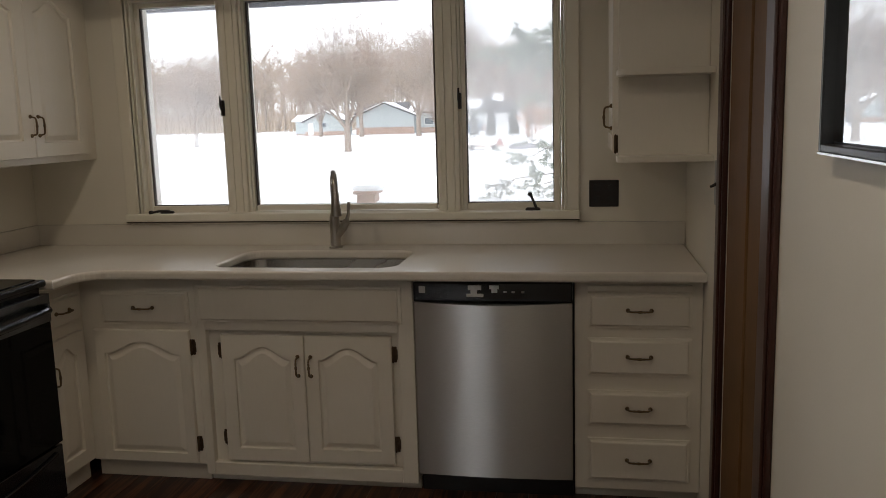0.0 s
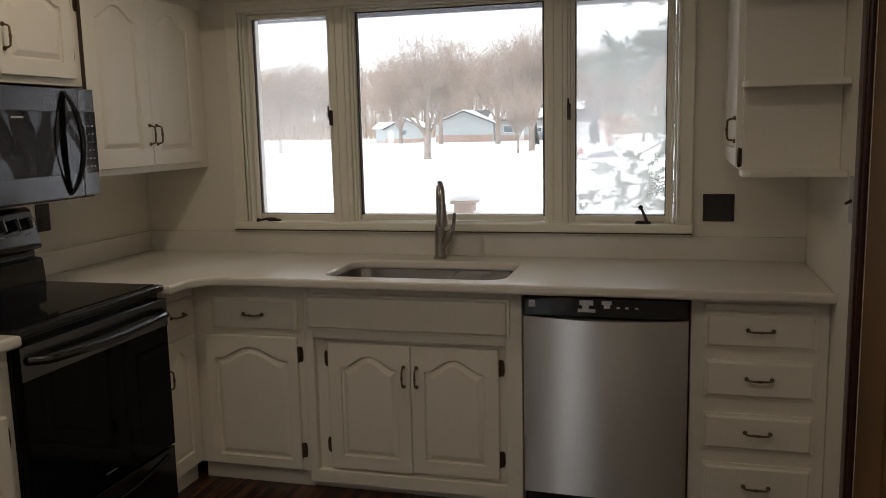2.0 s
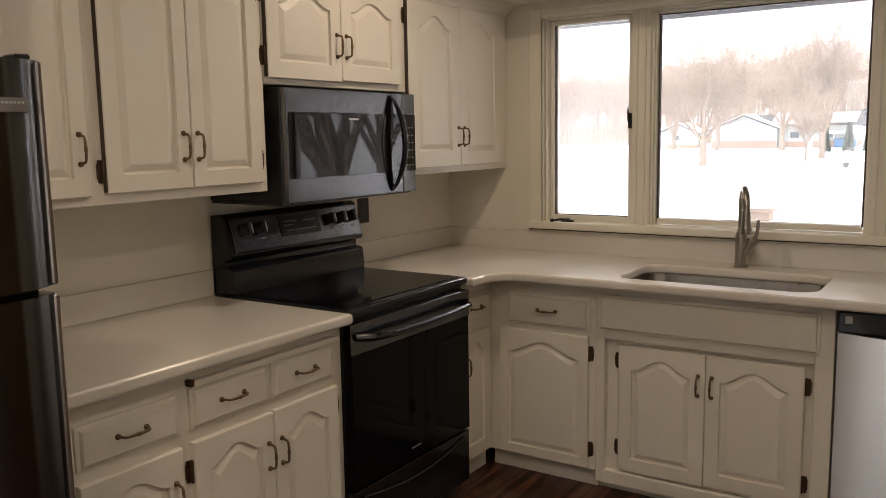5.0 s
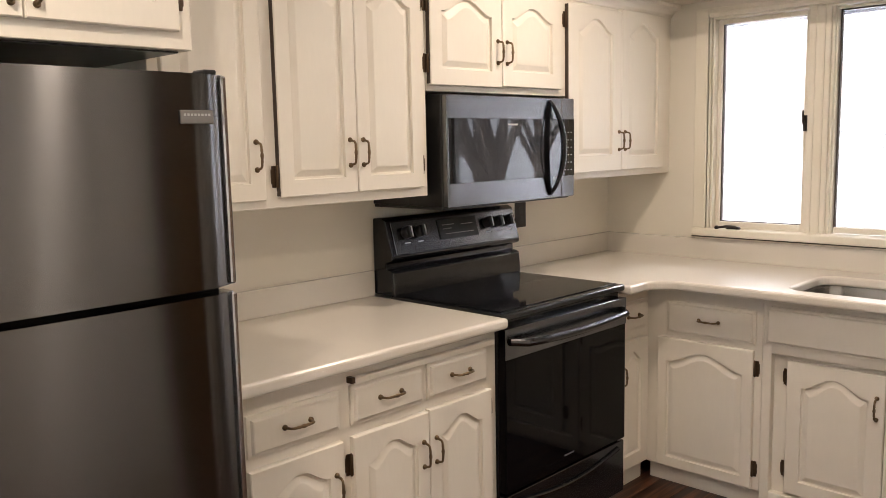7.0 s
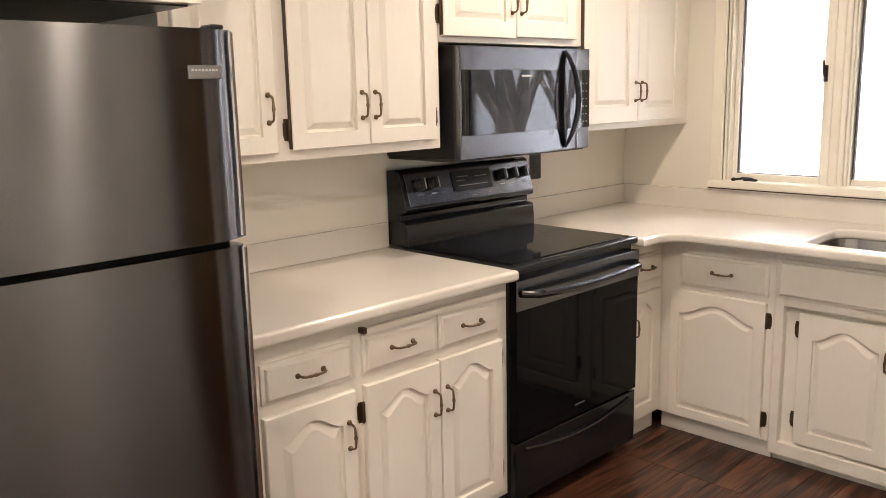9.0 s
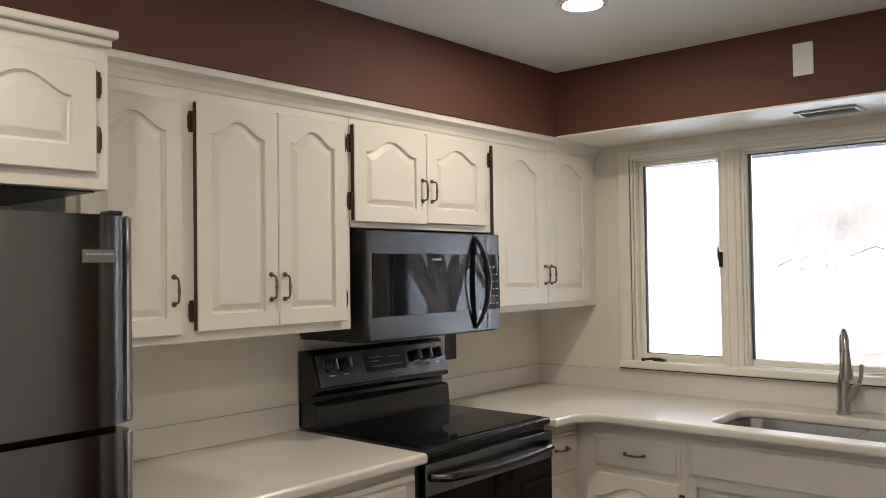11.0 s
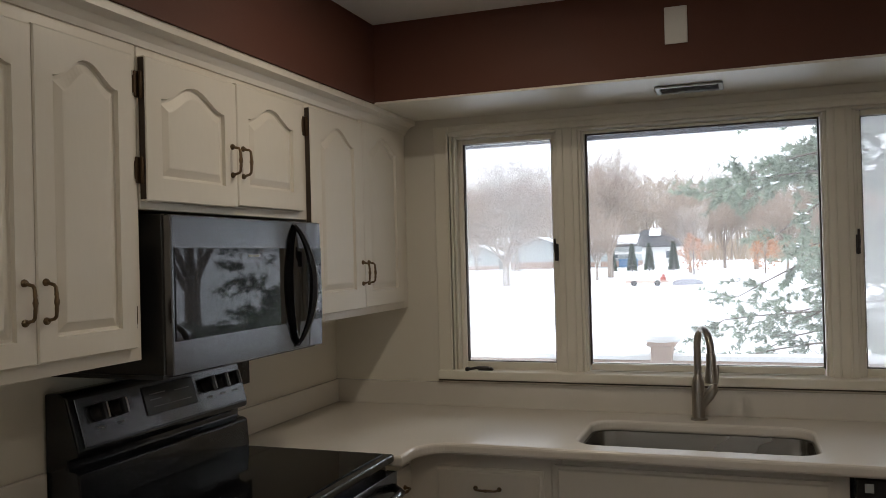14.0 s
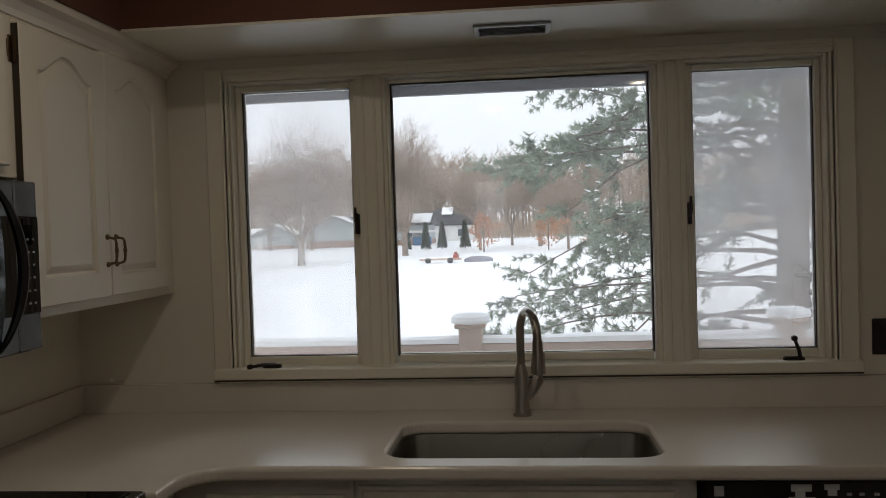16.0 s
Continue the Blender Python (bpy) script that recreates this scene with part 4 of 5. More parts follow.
pic = thing("wall_mirror", pose(ROOM_X - 0.001, -2.095, 1.398, 0, 0, -90), "wall mirror in a deep black frame with a silver edge", "mirror")
PW, PH = 0.52, 0.36
part("frame", ring_frame(bmesh.new(), 0, PW, 0, PH, 0.014, -0.026, 0.0, 0.002), FRAME_BLACK, pic)
part("silver_edge", boxes((0.001, PW - 0.001, -0.027, -0.001, -0.004, 0.0)), SILVER, pic, "thin silver lower edge")
part("backing", boxes((0.014, PW - 0.014, -0.004, -0.001, 0.014, PH - 0.014)), FRAME_BLACK, pic)
part("mirror_glass", boxes((0.018, PW - 0.018, -0.0075, -0.0045, 0.018, PH - 0.018)), MIRROR, pic, "clear silvered glass")

# closet with two brown folding leaves
closet = thing("door_1", pose(ROOM_X, -1.03, 0, 0, 0, -90), "closed brown wooden folding closet door", "door", kind="structure")
for k, x in enumerate((0.003, 0.292)):
    part("leaf", boxes((x, x + 0.285, 0.001 + 0.006 * k, 0.034 + 0.006 * k, 0.012, 2.05), bevel=0.003), DOOR_WOOD, closet)
casing2 = thing("trim_closet", pose(ROOM_X, -1.03, 0, 0, 0, -90), "dark red-brown stained wooden door casing", "trim", kind="structure")
for x0, x1 in ((-0.084, 0.0), (0.58, 0.690)):
    bm = boxes((x0, x1, -0.016, 0.0, 0, 2.14), bevel=0.005, segs=2)
    box(bm, x0 + 0.012, x1 - 0.012, -0.024, -0.014, 0, 2.14, 0.005, 2)
    part("upright", bm, CASING_WOOD, casing2)
part("head", boxes((0.0, 0.58, -0.018, 0.0, 2.06, 2.14), bevel=0.005, segs=2), CASING_WOOD, casing2)

lamp = thing("ceiling_light", pose(1.044, -1.227, CEILING), "recessed round ceiling light, lit warm white", "ceiling light", "recessed ceiling lights")
ringm = bmesh.new()
lathe(ringm, [(0.070, 0.0), (0.071, -0.006), (0.088, -0.005), (0.092, 0.0)], sides=32)
part("trim_ring", ringm, WHITE_PLASTIC, lamp)
part("lens", lathe(bmesh.new(), [(0.069, -0.0062), (0.0685, -0.0072), (0.001, -0.0074)], sides=32), LAMP_GLOW, lamp, "glowing lens")
bulb = bpy.data.lights.new("bulb", "AREA")
bulb.shape, bulb.size, bulb.energy, bulb.color = "DISK", 0.085, 2.7, (1.0, 0.82, 0.60)
bulb_ob = new("bulb", bulb)
bulb_ob.parent = lamp
bulb_ob.matrix_basis = pose(0, 0, -0.012)
# The unseen light at (1.35, -3.4) is added to brighten the west cabinets.
for x, y in ((1.35, -3.4), (2.3, -2.53)):
    copy_thing(lamp, pose(x, y, CEILING))

# raised bar beside the camera's way
bar = thing("breakfast_bar", pose(0, 0, 0), "raised breakfast bar with a pale speckled stone top", "bar counter")
part("bar_top", slab([(1.914, -3.40), (3.058, -3.40), (3.058, -3.069), (1.914, -3.069)], 1.040, 1.072, (), 0.005, 3), BAR_STONE, bar)
part("bar_wall", boxes((2.02, 3.058, -3.27, -3.14, 0.0, 1.040)), WALL, bar)

# ---- outdoors ----
def ground_height(x, y):
    if y < 70:
        z = -1.55 + 0.2 * max(0.0, y) / 70
    elif y < 105:
        z = -1.35
    else:
        z = -1.35 + (y - 105) * 0.0195
    return z + 0.12 * noise.noise((x * 0.05, y * 0.05, 0)) * min(1, max(0, y - 3) / 20)


gm = bmesh.new()
ys = [0.2, 1.5, 4, 8, 14, 22, 32, 44, 58, 72, 88, 105, 122, 140, 160, 190, 240, 320, 450, 700]
xs = [-700, -400, -250, -160, -110, -80, -60, -45, -32, -22, -14, -8, -3, 2, 7, 13, 20, 30, 42, 58, 80, 120, 200, 400, 700]
grid = [[gm.verts.new((x, y, ground_height(x, y))) for x in xs] for y in ys]
for r0, r1 in zip(grid, grid[1:]):
    for k in range(len(xs) - 1):
        gm.faces.new((r0[k], r0[k + 1], r1[k + 1], r1[k])).smooth = True
back = [[gm.verts.new((x, y, -1.55)) for x in xs] for y in (-700, 0.2)]
for k in range(len(xs) - 1):
    gm.faces.new((back[0][k], back[0][k + 1], back[1][k + 1], back[1][k]))
single("ground", gm, GROUND_SNOW, "snow-covered lawn rising gently to the far houses", "ground", kind="structure")
single("eave", boxes((-1.0, 4.2, 0.2, 0.72, 2.13, 2.25), (-1.0, 4.2, 0.72, 0.75, 2.085, 2.27)), EAVE_PAINT, "grey house eave above the window", "eave", kind="structure")

# deck rail
deck = thing("deck", pose(0, 0, 0), "small wooden deck covered with snow", "deck")
part("platform", boxes((-1.4, 4.4, 0.22, 1.62, -0.22, -0.10)), DECK_WOOD, deck)
part("snow_layer", boxes((-1.4, 4.4, 0.22, 1.62, -0.10, 0.06), bevel=0.04, segs=2), SNOW, deck)
for x in (-1.2, 1.0, 4.1):
    part("deck_post", boxes((x, x + 0.14, 0.4, 0.54, -1.7, -0.22), (x, x + 0.14, 1.4, 1.54, -1.7, -0.22)), DECK_WOOD, deck)
rail = thing("railing", pose(0, 0, 0.06), "weathered wooden deck railing capped with snow", "railing")
part("top_rail", boxes((-1.35, 4.35, 1.46, 1.60, 0.80, 0.870), bevel=0.005), DECK_WOOD, rail)
sn = bmesh.new()
n = 60
prev = None
for k in range(n + 1):
    x = -1.35 + 5.7 * k / n
    h = 0.030 + 0.012 * noise.noise((x * 1.7, 3, 0))
    row = [sn.verts.new((x, y, z)) for y, z in ((1.455, 0.870), (1.465, 0.870 + h * 0.8), (1.50, 0.870 + h), (1.56, 0.870 + h), (1.595, 0.870 + h * 0.8), (1.605, 0.870))]
    if prev:
        for j in range(5):
            sn.faces.new((prev[j], row[j], row[j + 1], prev[j + 1])).smooth = True
    prev = row
part("snow_cap", sn, SNOW, rail, "even ridge of snow")
for x in (-0.31, 1.27, 2.86):
    p_ = part("post", boxes((x - 0.06, x + 0.06, 1.445, 1.575, 0.0, 0.950), bevel=0.006), DECK_WOOD, rail)
    part("post_cap", boxes((x - 0.08, x + 0.08, 1.425, 1.596, 0.948, 0.972), bevel=0.006), DECK_WOOD, p_)
    cap = bmesh.new()
    lathe(cap, [(0.10, 0.97), (0.106, 0.985), (0.10, 1.005), (0.075, 1.016), (0.001, 1.020)], (x, 1.52, 0), "z", 12)
    part("snow_cap", cap, SNOW, p_, "cushion of snow")
for k in range(44):
    x = -1.3 + k * 0.13
    part("baluster", boxes((x, x + 0.035, 1.51, 1.545, 0.05, 0.80)), DECK_WOOD, rail)
part("bottom_rail", boxes((-1.35, 4.35, 1.49, 1.565, 0.05, 0.09)), DECK_WOOD, rail)


# trees
class Wood:
    """Collects tapered limbs and blades as raw arrays."""

    def __init__(self):
        self.v, self.f = [], []

    def limb(self, a, b, ra, rb, sides):
        d = (b - a).normalized()
        s = d.orthogonal().normalized()
        u = d.cross(s)
        base = len(self.v)
        for c, r in ((a, ra), (b, rb)):
            for k in range(sides):
                t = 2 * math.pi * k / sides
                self.v.append(c + r * (math.cos(t) * s + math.sin(t) * u))
        for k in range(sides):
            j = (k + 1) % sides
            self.f.append((base + k, base + j, base + sides + j, base + sides + k))

    def blade(self, a, b, w, rnd):
        d = b - a
        s = d.cross(Vector((rnd.uniform(-1, 1), rnd.uniform(-1, 1), rnd.uniform(-1, 1)))).normalized() * w
        base = len(self.v)
        self.v += [a - s, a + s, b]
        self.f.append((base, base + 1, base + 2))

    def mesh(self, name, mat):
        me = bpy.data.meshes.new(name)
        me.from_pydata([tuple(p) for p in self.v], [], self.f)
        me.materials.append(mat)
        return me


def turned(d, angle, spin, rnd):
    o = d.orthogonal().normalized()
    o.rotate(Matrix.Rotation(spin, 3, d))
    return (d * math.cos(angle) + o * math.sin(angle)).normalized()


def grow(limbs, twigs, p, d, length, r, level, rnd, droop=0.0, spread=0.6, blades=3, w=0.012):
    """One limb in bent steps with side limbs, ending in twigs."""
    steps = 4 if level > 1 else 3
    for k in range(steps):
        d = (d + Vector((rnd.uniform(-0.22, 0.22), rnd.uniform(-0.22, 0.22), rnd.uniform(-0.08, 0.2) - droop))).normalized()
        q = p + d * length / steps
        r2 = r * (0.84 if k < steps - 1 else 0.7)
        limbs.limb(p, q, r, r2, 6 if level > 2 else (4 if level > 1 else 3))
        if level > 0 and (k > 0 or level < 3):
            for _ in range(2 if level > 1 else 3):
                grow(limbs, twigs, q, turned(d, spread * rnd.uniform(0.7, 1.5), rnd.uniform(0, 6.28), rnd), length * rnd.uniform(0.5, 0.72), r2 * 0.55, level - 1, rnd, droop, spread, blades, w)
        if level <= 1:
            for _ in range(blades):
                t = turned(d, rnd.uniform(0.2, 1.0), rnd.uniform(0, 6.28), rnd)
                twigs.blade(q, q + t * length * rnd.uniform(0.35, 0.8), w, rnd)
        p, r = q, r2


def bare_tree(seed, height, girth, levels=3, spread=0.62, blades=3, w=0.012):
    rnd = random.Random(seed)
    limbs, twigs = Wood(), Wood()
    p, d, r = Vector((0, 0, -0.3)), Vector((0, 0, 1)), girth
    fork = height * 0.24
    q = Vector((0, 0, fork))
    limbs.limb(p, p + Vector((0, 0, 0.6)), r * 1.5, r * 1.05, 9)
    limbs.limb(p + Vector((0, 0, 0.6)), q, r * 1.05, r * 0.85, 9)
    for k in range(5):
        a = 6.28 * k / 5 + rnd.uniform(-0.4, 0.4)
        dd = Vector((math.cos(a) * 0.6, math.sin(a) * 0.6, rnd.uniform(0.7, 1.2))).normalized()
        grow(limbs, twigs, q - Vector((0, 0, rnd.uniform(0, fork * 0.25))), dd, height * rnd.uniform(0.40, 0.5), r * 0.5, levels, rnd, 0.0, spread, blades, w)
    grow(limbs, twigs, q, Vector((0, 0, 1)), height * 0.5, r * 0.7, levels, rnd, 0.0, spread, blades, w)
    return limbs.mesh("trunk", BARK), twigs.mesh("crown", TWIG)


def plant(meshes, x, y, spin, size, label, category="tree", group=""):
    ob = thing("tree", pose(x, y, ground_height(x, y) - 0.1, 0, 0, spin) @ Matrix.Diagonal((size, size, size, 1)), label, category, group)
    for nm, me in zip(("trunk", "crown"), meshes):
        part(nm, me, None, ob)
    return ob


ROUND = bare_tree(14, 10.6, 0.32, 3, 0.8, 2, 0.012)
WIDE = bare_tree(8, 10.5, 0.30, 3, 0.5, 1, 0.008)
SLIM = bare_tree(21, 9.0, 0.16, 2, 0.45, 4, 0.014)
plant(ROUND, -18.6, 70, 0, 1.0, "broad bare tree with reddish twigs in the snow", group="bare garden trees")
plant(WIDE, -12.4, 92, 40, 1.15, "wide bare oak with crooked limbs", group="bare garden trees")
plant(WIDE, -21.5, 118, 130, 1.25, "wide bare oak with crooked limbs", group="bare garden trees")
plant(WIDE, 3.5, 112, 210, 1.0, "wide bare oak with crooked limbs", group="bare garden trees")
plant(WIDE, 10.5, 104, 300, 1.0, "wide bare oak with crooked limbs", group="bare garden trees")
plant(WIDE, 16.5, 20.0, 70, 0.95, "wide bare oak with crooked limbs near the house", group="bare garden trees")
plant(WIDE, -30.5, 119, 15, 1.15, "wide bare oak with crooked limbs", group="bare garden trees")
plant(WIDE, -38.5, 124, 250, 1.0, "wide bare oak with crooked limbs", group="bare garden trees")
plant(WIDE, -17.0, 124, 330, 1.45, "tall bare oak with crooked limbs", group="bare garden trees")
plant(ROUND, -46.0, 96, 80, 1.0, "broad bare tree with reddish twigs in the snow", group="bare garden trees")
plant(WIDE, 10.5, 10.5, 120, 0.85, "wide bare oak with crooked limbs near the house", group="bare garden trees")
plant(ROUND, 14.0, 14.0, 30, 0.95, "broad bare tree with reddish twigs near the house", group="bare garden trees")
plant(SLIM, -12.6, 84, 0, 0.75, "slim young bare tree", group="slim bare trees")
plant(SLIM, -4.4, 105, 60, 1.2, "slim young bare tree", group="slim bare trees")
plant(SLIM, -0.5, 118, 200, 1.3, "slim young bare tree", group="slim bare trees")
plant(SLIM, 6.6, 98, 100, 1.0, "slim young bare tree", group="slim bare trees")

# far woods
rnd = random.Random(5)
far_limbs, far_twigs = Wood(), Wood()
for k in range(470):
    x, y = rnd.uniform(-135, 75), rnd.uniform(152, 215)
    base = Vector((x, y, ground_height(x, y)))
    h = rnd.uniform(12.0, 19.5) * (0.85 + (y - 150) / 300)
    far_limbs.limb(base, base + Vector((0, 0, h * 0.5)), 0.26, 0.18, 4)
    lean = Vector((rnd.uniform(-0.6, 0.6), 0, 0))
    far_limbs.limb(base + Vector((0, 0, h * 0.5)), base + Vector((0, 0, h * 0.9)) + lean, 0.18, 0.04, 3)
    for j in range(20):
        s = base + Vector((0, 0, h * rnd.uniform(0.3, 0.85)))
        a = rnd.uniform(0, 6.28)
        e = s + Vector((math.cos(a), math.sin(a) * 0.6, rnd.uniform(0.3, 1.3))) * h * rnd.uniform(0.10, 0.22)
        far_limbs.limb(s, e, 0.07, 0.03, 3)
        for i in range(9):
            t = s.lerp(e, rnd.uniform(0.3, 1.0))
            far_twigs.blade(t, t + Vector((rnd.uniform(-1, 1), rnd.uniform(-1, 1), rnd.uniform(-0.2, 1.2))) * h * 0.12, 0.065, rnd)
for k in range(15000):
    x, y = rnd.uniform(-135, 75), rnd.uniform(150, 205)
    s = Vector((x, y, ground_height(x, y) - 0.1))
    far_twigs.blade(s, s + Vector((rnd.uniform(-0.9, 0.9), rnd.uniform(-0.6, 0.6), rnd.uniform(1.5, 6.5))), 0.11, rnd)
woods = tagged(new("woods", far_limbs.mesh("woods", BARK)), "brown leafless winter woods beyond the houses", "woods", kind="stuff")
part("thicket", far_twigs.mesh("thicket", WOOD_TWIG), None, woods, "fine brown twigs and undergrowth")


def leafy(seed, height, width, count, size, taper):
    """Upright leafy crown of many small blades."""
    r_ = random.Random(seed)
    w = Wood()
    for _ in range(count):
        u = r_.random() ** 0.8
        rad = width * (1 - u if taper else math.sin(math.pi * (0.15 + 0.8 * u))) * r_.uniform(0.55, 1.05)
        a = r_.uniform(0, 6.28)
        if not taper:
            keep = 1.3 * noise.noise((math.cos(a) * 2.1 + seed, math.sin(a) * 2.1, u * 4.5))
            if keep < 0.0:
                continue
            rad *= 0.5 + 1.5 * keep
        c = Vector((math.cos(a) * rad, math.sin(a) * rad, height * (0.06 + 0.92 * u) if taper else height * (0.1 + 0.85 * u + 0.12 * keep)))
        out = Vector((math.cos(a), math.sin(a), r_.uniform(-0.3, 1.0))) * size
        w.blade(c, c + out, size * 0.35, r_)
    stem = Wood()
    stem.limb(Vector((0, 0, -0.2)), Vector((0, 0, height * 0.9)), 0.09, 0.02, 6)
    return stem, w


stem, leaves = leafy(2, 3.9, 0.62, 2600, 0.26, True)
CONE = (stem.mesh("trunk", DARK_BARK), leaves.mesh("crown", CONIFER))
stem, leaves = leafy(4, 4.6, 1.45, 1500, 0.26, False)
RUSTY = (stem.mesh("trunk", DARK_BARK), leaves.mesh("crown", RUST_LEAF))
for x, y, s in ((-12.4, 112, 1.0), (-10.2, 113, 1.0), (-6.9, 112, 1.05), (-15.0, 112, 0.8)):
    plant(CONE, x, y, x * 40, s, "narrow dark green conifer in the snow", "conifer", "narrow conifers")
for x, y, s in ((-3.6, 98, 1.05), (4.2, 97, 1.1), (9.5, 96, 0.9)):
    plant(RUSTY, x, y, x * 40, s, "young oak with rust-brown leaves", "tree", "rusty oaks")

# tall pine close to the house
rnd = random.Random(11)
pl, pn, ps = Wood(), Wood(), Wood()
pbase = Vector((6.1, 12.0, -1.6))
pl.limb(pbase, pbase + Vector((0, 0, 1.2)), 0.36, 0.28, 12)
pl.limb(pbase + Vector((0, 0, 1.2)), pbase + Vector((0.1, 0, 7)), 0.28, 0.2, 12)
pl.limb(pbase + Vector((0.1, 0, 7)), pbase + Vector((0, 0.1, 13)), 0.2, 0.05, 10)


def tuft(p, d, size):
    for _ in range(13):
        t = turned(d, rnd.uniform(0.1, 1.25), rnd.uniform(0, 6.28), rnd)
        pn.blade(p, p + t * size * rnd.uniform(0.6, 1.2), size * 0.09, rnd)


for k in range(112):
    h = 0.9 + 11.0 * (k / 112) ** 1.1 + rnd.uniform(-0.2, 0.2)
    a = rnd.uniform(0, 6.28) if k % 3 else math.pi + rnd.uniform(-0.8, 0.8)
    reach = (5.2 if 1.0 < h < 6.5 else 3.6) * rnd.uniform(0.65, 1.08) * (1.0 if h < 8 else 0.6)
    if 2.6 < h < 3.6 and math.cos(a) < -0.2:
        reach *= 0.72
    d = Vector((math.cos(a), math.sin(a), rnd.uniform(-0.02, 0.35))).normalized()
    p = pbase + Vector((0, 0, h))
    r = 0.06
    steps = 9
    for s in range(steps):
        d = (d + Vector((rnd.uniform(-0.16, 0.16), rnd.uniform(-0.16, 0.16), rnd.uniform(-0.16, 0.06)))).normalized()
        q = p + d * reach / steps
        pl.limb(p, q, r, r * 0.82, 5)
        if s >= 2:
            for _ in range(4):
                t = turned(d, rnd.uniform(0.5, 1.2), rnd.uniform(0, 6.28), rnd)
                t.z = t.z * 0.6 - 0.16
                e = q + t * rnd.uniform(0.35, 0.85)
                pl.limb(q, e, r * 0.35, 0.004, 3)
                if s >= 4 or rnd.random() < 0.3:
                    for i in range(8):
                        c = q.lerp(e, 0.2 + 0.115 * i)
                        tuft(c + Vector((rnd.uniform(-0.05, 0.05), rnd.uniform(-0.05, 0.05), rnd.uniform(-0.05, 0.05))), t, 0.135)
                if rnd.random() < 0.35:
                    c = q.lerp(e, 0.6) + Vector((0, 0, 0.05))
                    for _ in range(5):
                        ps.blade(c, c + Vector((rnd.uniform(-0.12, 0.12), rnd.uniform(-0.12, 0.12), rnd.uniform(0.0, 0.04))), 0.02, rnd)
        p, r = q, r * 0.82
pine = thing("pine_tree", pose(0, 0, 0), "tall pine with drooping snow-dusted green branches", "pine tree")
part("trunk", pl.mesh("trunk", DARK_BARK), None, pine)
part("needles", pn.mesh("needles", NEEDLE), None, pine)
part("snow_on_branches", ps.mesh("snow", SNOW), None, pine)


# far houses
def house(x, y, w, d, wall_h, roof_h, wall_mat, roof_mat, label, hip=0.0, overhang=0.5, openings=(), brick=0.0):
    z = ground_height(x + w / 2, y) - 0.15
    ob = thing("house", pose(x, y, z), label, "house")
    part("wall", boxes((0, w, 0, d, 0, wall_h)), wall_mat, ob)
    if brick:
        part("brick_base", boxes((-0.04, w + 0.04, -0.04, d + 0.04, 0, brick)), HOUSE_BRICK, ob)
    b = bmesh.new()
    o = overhang
    lo_ = [b.verts.new(p) for p in ((-o, -o, wall_h), (w + o, -o, wall_h), (w + o, d + o, wall_h), (-o, d + o, wall_h))]
    lo2 = [b.verts.new((v.co.x, v.co.y, wall_h + 0.22)) for v in lo_]
    r0 = b.verts.new((hip - (o if not hip else 0), d / 2, wall_h + roof_h))
    r1 = b.verts.new((w - hip + (o if not hip else 0), d / 2, wall_h + roof_h))
    for k in range(4):
        b.faces.new((lo_[k], lo_[(k + 1) % 4], lo2[(k + 1) % 4], lo2[k]))
    b.faces.new((lo2[0], lo2[1], r1, r0))
    b.faces.new((lo2[2], lo2[3], r0, r1))
    b.faces.new((lo2[1], lo2[2], r1))
    b.faces.new((lo2[3], lo2[0], r0))
    b.faces.new(list(reversed(lo_)))
    part("roof", b, roof_mat, ob)
    for x0, x1, z0, z1, mat in openings:
        nm = "window" if mat is WINDOW_DARK else "door"
        op = part(nm, boxes((x0, x1, -0.09, 0.0, z0, z1)), mat, ob)
        part("window_frame", ring_frame(bmesh.new(), x0 - 0.08, x1 + 0.08, z0 - 0.08, z1 + 0.08, 0.08, -0.12, -0.05, 0.0), WHITE_SIDING, op)
    return ob


def gable_wing(ob, x0, x1, y0, y1, wall_h, rise, brick):
    """A wing whose gable faces the lawn, with a low brick skirt and snow lying on its roof."""
    c, o = (x0 + x1) / 2, 0.5
    part("wall", prism([(-x0, 0), (-x1, 0), (-x1, wall_h), (-c, wall_h + rise), (-x0, wall_h)], y0, y1, 0), SIDING, ob, m=pose(0, 0, 0, 0, 0, 90))
    k = rise / (c - x0)
    ends = [(-x0 + o, wall_h - o * k), (-c, wall_h + rise), (-x1 - o, wall_h - o * k)]
    part("roof", prism([(y, z + 0.02) for y, z in ends] + [(y, z + 0.20) for y, z in reversed(ends)], y0 - 0.5, y1, 0), DARK_ROOF, ob, m=pose(0, 0, 0, 0, 0, 90))
    part("roof_snow", prism([(y, z + 0.21) for y, z in ends] + [(y * 1.0, z + 0.36) for y, z in reversed(ends)], y0 - 0.3, y1, 0), SNOW, ob, m=pose(0, 0, 0, 0, 0, 90))
    part("brick_skirt", boxes((x0 - 0.05, x1 + 0.05, y0 - 0.06, y0 - 0.003, 0, brick)), HOUSE_BRICK, ob)


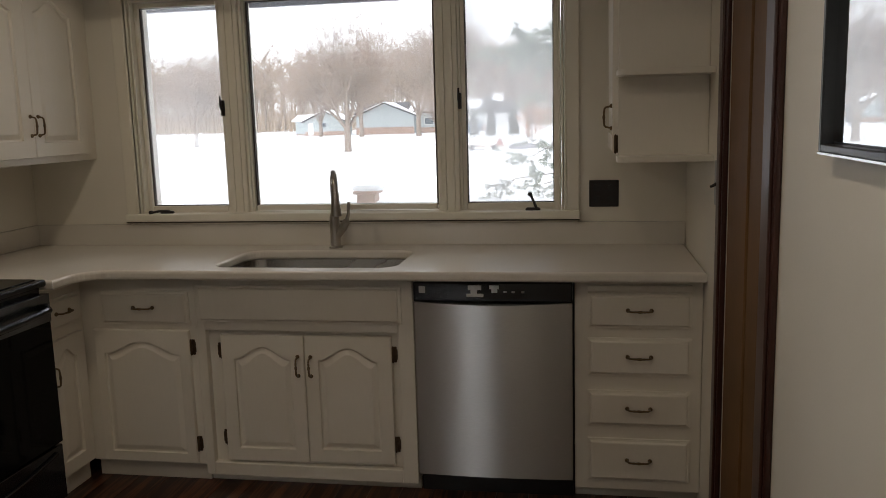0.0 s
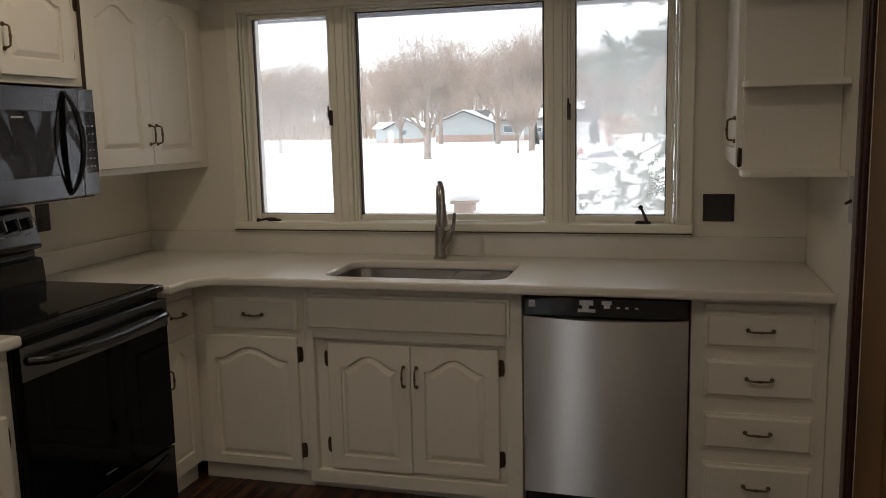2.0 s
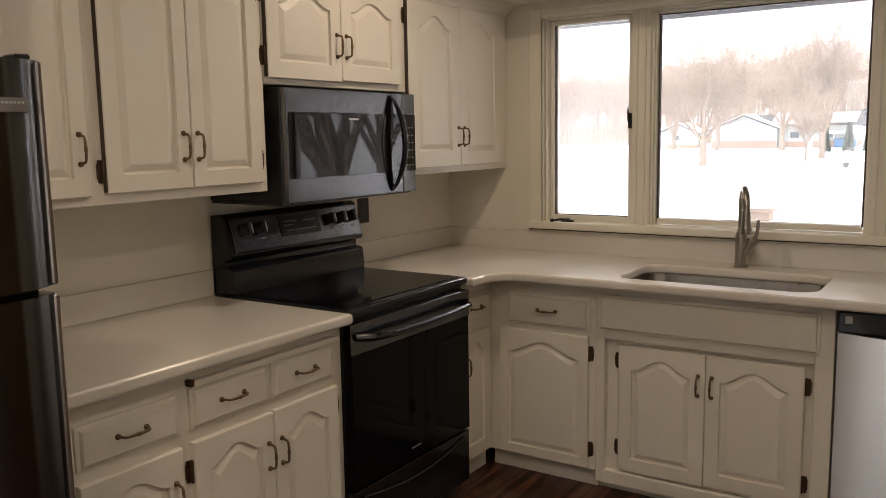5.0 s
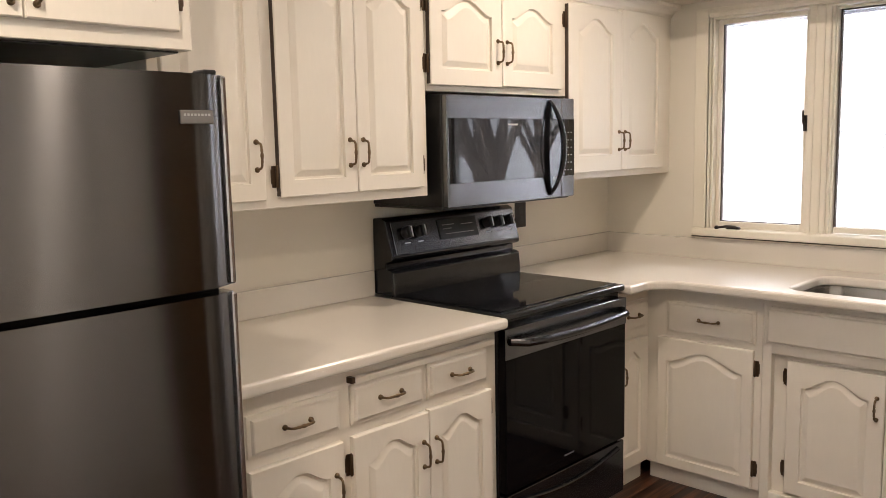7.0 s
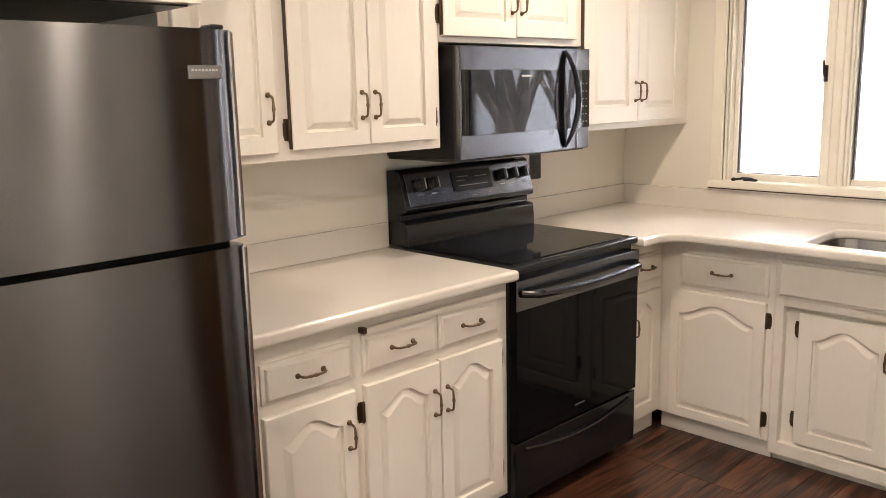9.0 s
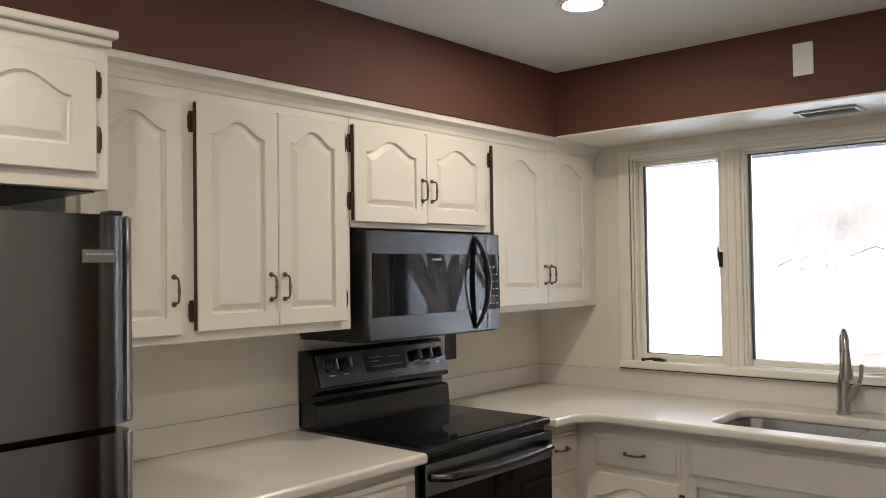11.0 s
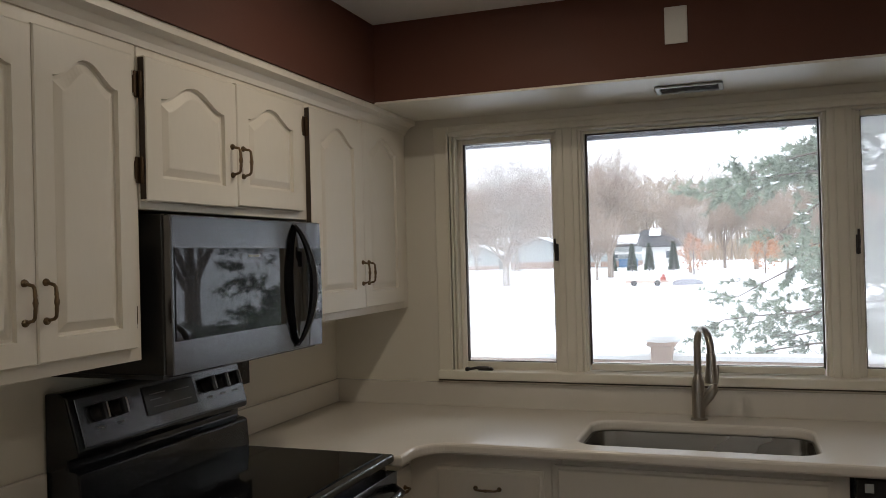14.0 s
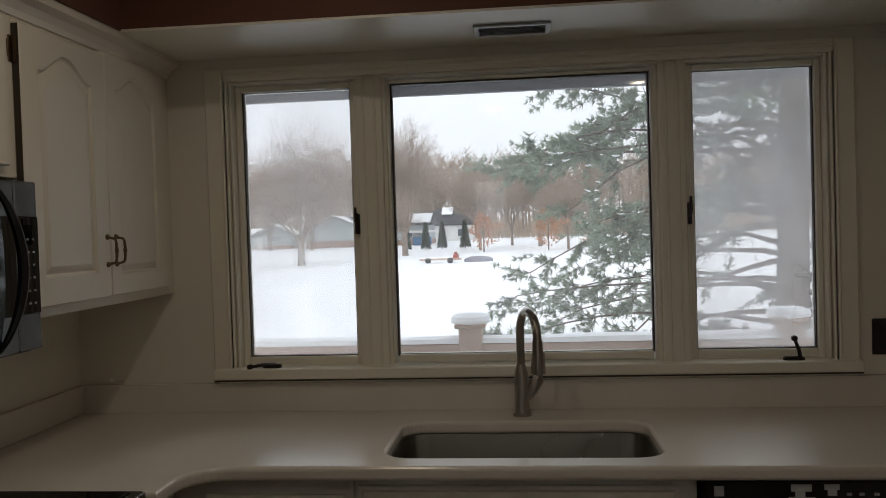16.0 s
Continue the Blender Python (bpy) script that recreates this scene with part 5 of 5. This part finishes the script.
garage = house(-45.5, 132, 7.0, 6.0, 2.4, 1.2, SIDING, SNOW, "small pale blue garage with a snow-covered roof", brick=0.3)
gable_wing(garage, 2.4, 9.0, -2.0, 3.0, 2.4, 1.5, 0.7)
part("window", boxes((4.9, 6.0, -2.08, -2.002, 1.4, 2.1)), WINDOW_DARK, garage)
part("door", boxes((2.9, 3.8, -2.08, -2.002, 0.1, 2.1)), WHITE_SIDING, garage)
h1 = house(-34.0, 130, 20.0, 9.0, 3.3, 1.9, SIDING, DARK_ROOF, "low pale blue house with patchy snow on its roof",
           openings=((11.2, 12.6, 1.5, 2.5, WINDOW_DARK), (13.6, 14.4, 0.3, 2.4, WHITE_SIDING), (16.0, 17.2, 1.5, 2.5, WINDOW_DARK)), brick=1.0)
gable_wing(h1, 0.3, 9.8, -2.2, 4.4, 3.0, 1.9, 1.2)
for x0, x1, f0, f1 in ((8.5, 12.6, 0.05, 0.98), (12.6, 15.5, 0.30, 0.98), (15.5, 20.2, 0.10, 0.95), (10.0, 14.0, 0.02, 0.22)):
    y0_, y1_ = -0.5 + 5.0 * f0, -0.5 + 5.0 * f1
    z0_, z1_ = 3.52 + 1.68 * f0, 3.52 + 1.68 * f1
    part("roof_snow", prism([(y0_, z0_ + 0.02), (y1_, z1_ + 0.02), (y1_, z1_ + 0.16), (y0_, z0_ + 0.14)], x0, x1, 0), SNOW, h1, "snow lying on the shingles")
part("chimney", boxes((11.0, 12.2, 5.0, 6.2, 4.2, 6.0), bevel=0.05), HOUSE_BRICK, h1, "brick chimney")
porch = part("porch", boxes((16.6, 22.4, -2.5, 0.0, 2.3, 2.45), (16.6, 22.4, -2.6, -2.4, 2.1, 2.3)), WHITE_SIDING, h1, "open porch with a pale roof")
for x in (16.8, 19.4, 22.0):
    part("post", boxes((x, x + 0.2, -2.5, -2.3, 0, 2.1)), WHITE_SIDING, porch)
part("tarpaulin", boxes((17.6, 20.5, -2.2, -1.0, 0.1, 1.4), bevel=0.2, segs=2), BLUE_TARP, h1, "blue tarpaulin over stored things")
h3 = house(-18.0, 145, 10.0, 8.0, 2.9, 3.2, WHITE_SIDING, DARK_ROOF, "white house with a steep dark hipped roof", hip=3.4,
           openings=((1.2, 2.2, 1.0, 2.2, WINDOW_DARK), (4.0, 5.2, 1.0, 2.2, WINDOW_DARK), (7.4, 8.6, 1.0, 2.2, WINDOW_DARK)))
part("brick_bay", boxes((0.0, 2.6, -0.25, 0.0, 0.0, 2.9)), HOUSE_BRICK, h3, "orange brick bay")
part("roof_snow", prism([(1.5, 4.9), (4.0, 6.18), (4.0, 6.3), (1.45, 5.0)], 4.4, 6.4, 0), SNOW, h3, "patch of snow on the roof")

# boat trailer and covered boat on the snow
bz = ground_height(-5, 68)
trailer = thing("boat_trailer", pose(-5.4, 68, bz, 0, 0, -12), "low trailer with a small red machine in the snow", "trailer")
part("bed", boxes((-2.2, 1.3, -0.5, 0.5, 0.25, 0.42), bevel=0.03), DECK_WOOD, trailer)
part("bed_snow", boxes((-2.2, 0.6, -0.48, 0.48, 0.42, 0.50), bevel=0.03), SNOW, trailer)
part("red_engine", boxes((0.75, 1.15, -0.25, 0.25, 0.42, 0.75), (0.85, 1.05, -0.2, 0.2, 0.75, 0.95), bevel=0.06, segs=2), RED_PAINT, trailer, "red machine")
for x in (-1.4, 0.6):
    part("wheel", lathe(bmesh.new(), [(0.10, -0.6), (0.25, -0.58), (0.25, -0.46), (0.10, -0.44)], (x, 0, 0.22), "y", 14), BLACK_PLASTIC_AND_SHADE, trailer)
boat = bmesh.new()
prev = None
for k in range(13):
    u = -1 + 2 * k / 12
    w_ = 0.55 * (1 - abs(u) ** 2.5) + 0.03
    ring = [boat.verts.new((u * 1.25, w_ * math.cos(radians(a)), 0.06 + 0.5 * (1 - abs(u) ** 3 * 0.5) * math.sin(radians(a)))) for a in range(0, 181, 20)]
    if prev:
        for j in range(9):
            boat.faces.new((prev[j], ring[j], ring[j + 1], prev[j + 1])).smooth = True
    prev = ring
single("boat", boat, EAVE_PAINT, "small dark overturned boat lying in the snow", "boat", pose(-2.6, 69, bz - 0.05, 0, 0, 8))

# ---- floor ----
floor = single("floor", boxes((-0.15, ROOM_X + 0.2, SOUTH - 1.6, 0.2, -0.2, -0.014)), FLOOR_BASE, "dark hand-scraped wooden plank floor", "floor", kind="structure")
PLANKS = [mesh_of("plank", boxes((0, 0.1255, 0, ln - 0.0015, -0.0139, 0.0), bevel=0.0009), FLOOR_WOOD) for ln in (1.2, 0.9, 1.5)]
rnd = random.Random(17)
x = 0.005
while x < ROOM_X - 0.1:
    y, k = -0.02, rnd.randrange(3)
    while y > SOUTH + 0.05:
        ln = (1.2, 0.9, 1.5)[k % 3]
        part("plank", PLANKS[k % 3], None, floor, m=pose(x, y - ln, 0))
        y -= ln
        k += rnd.choice((1, 2))
    x += 0.1270
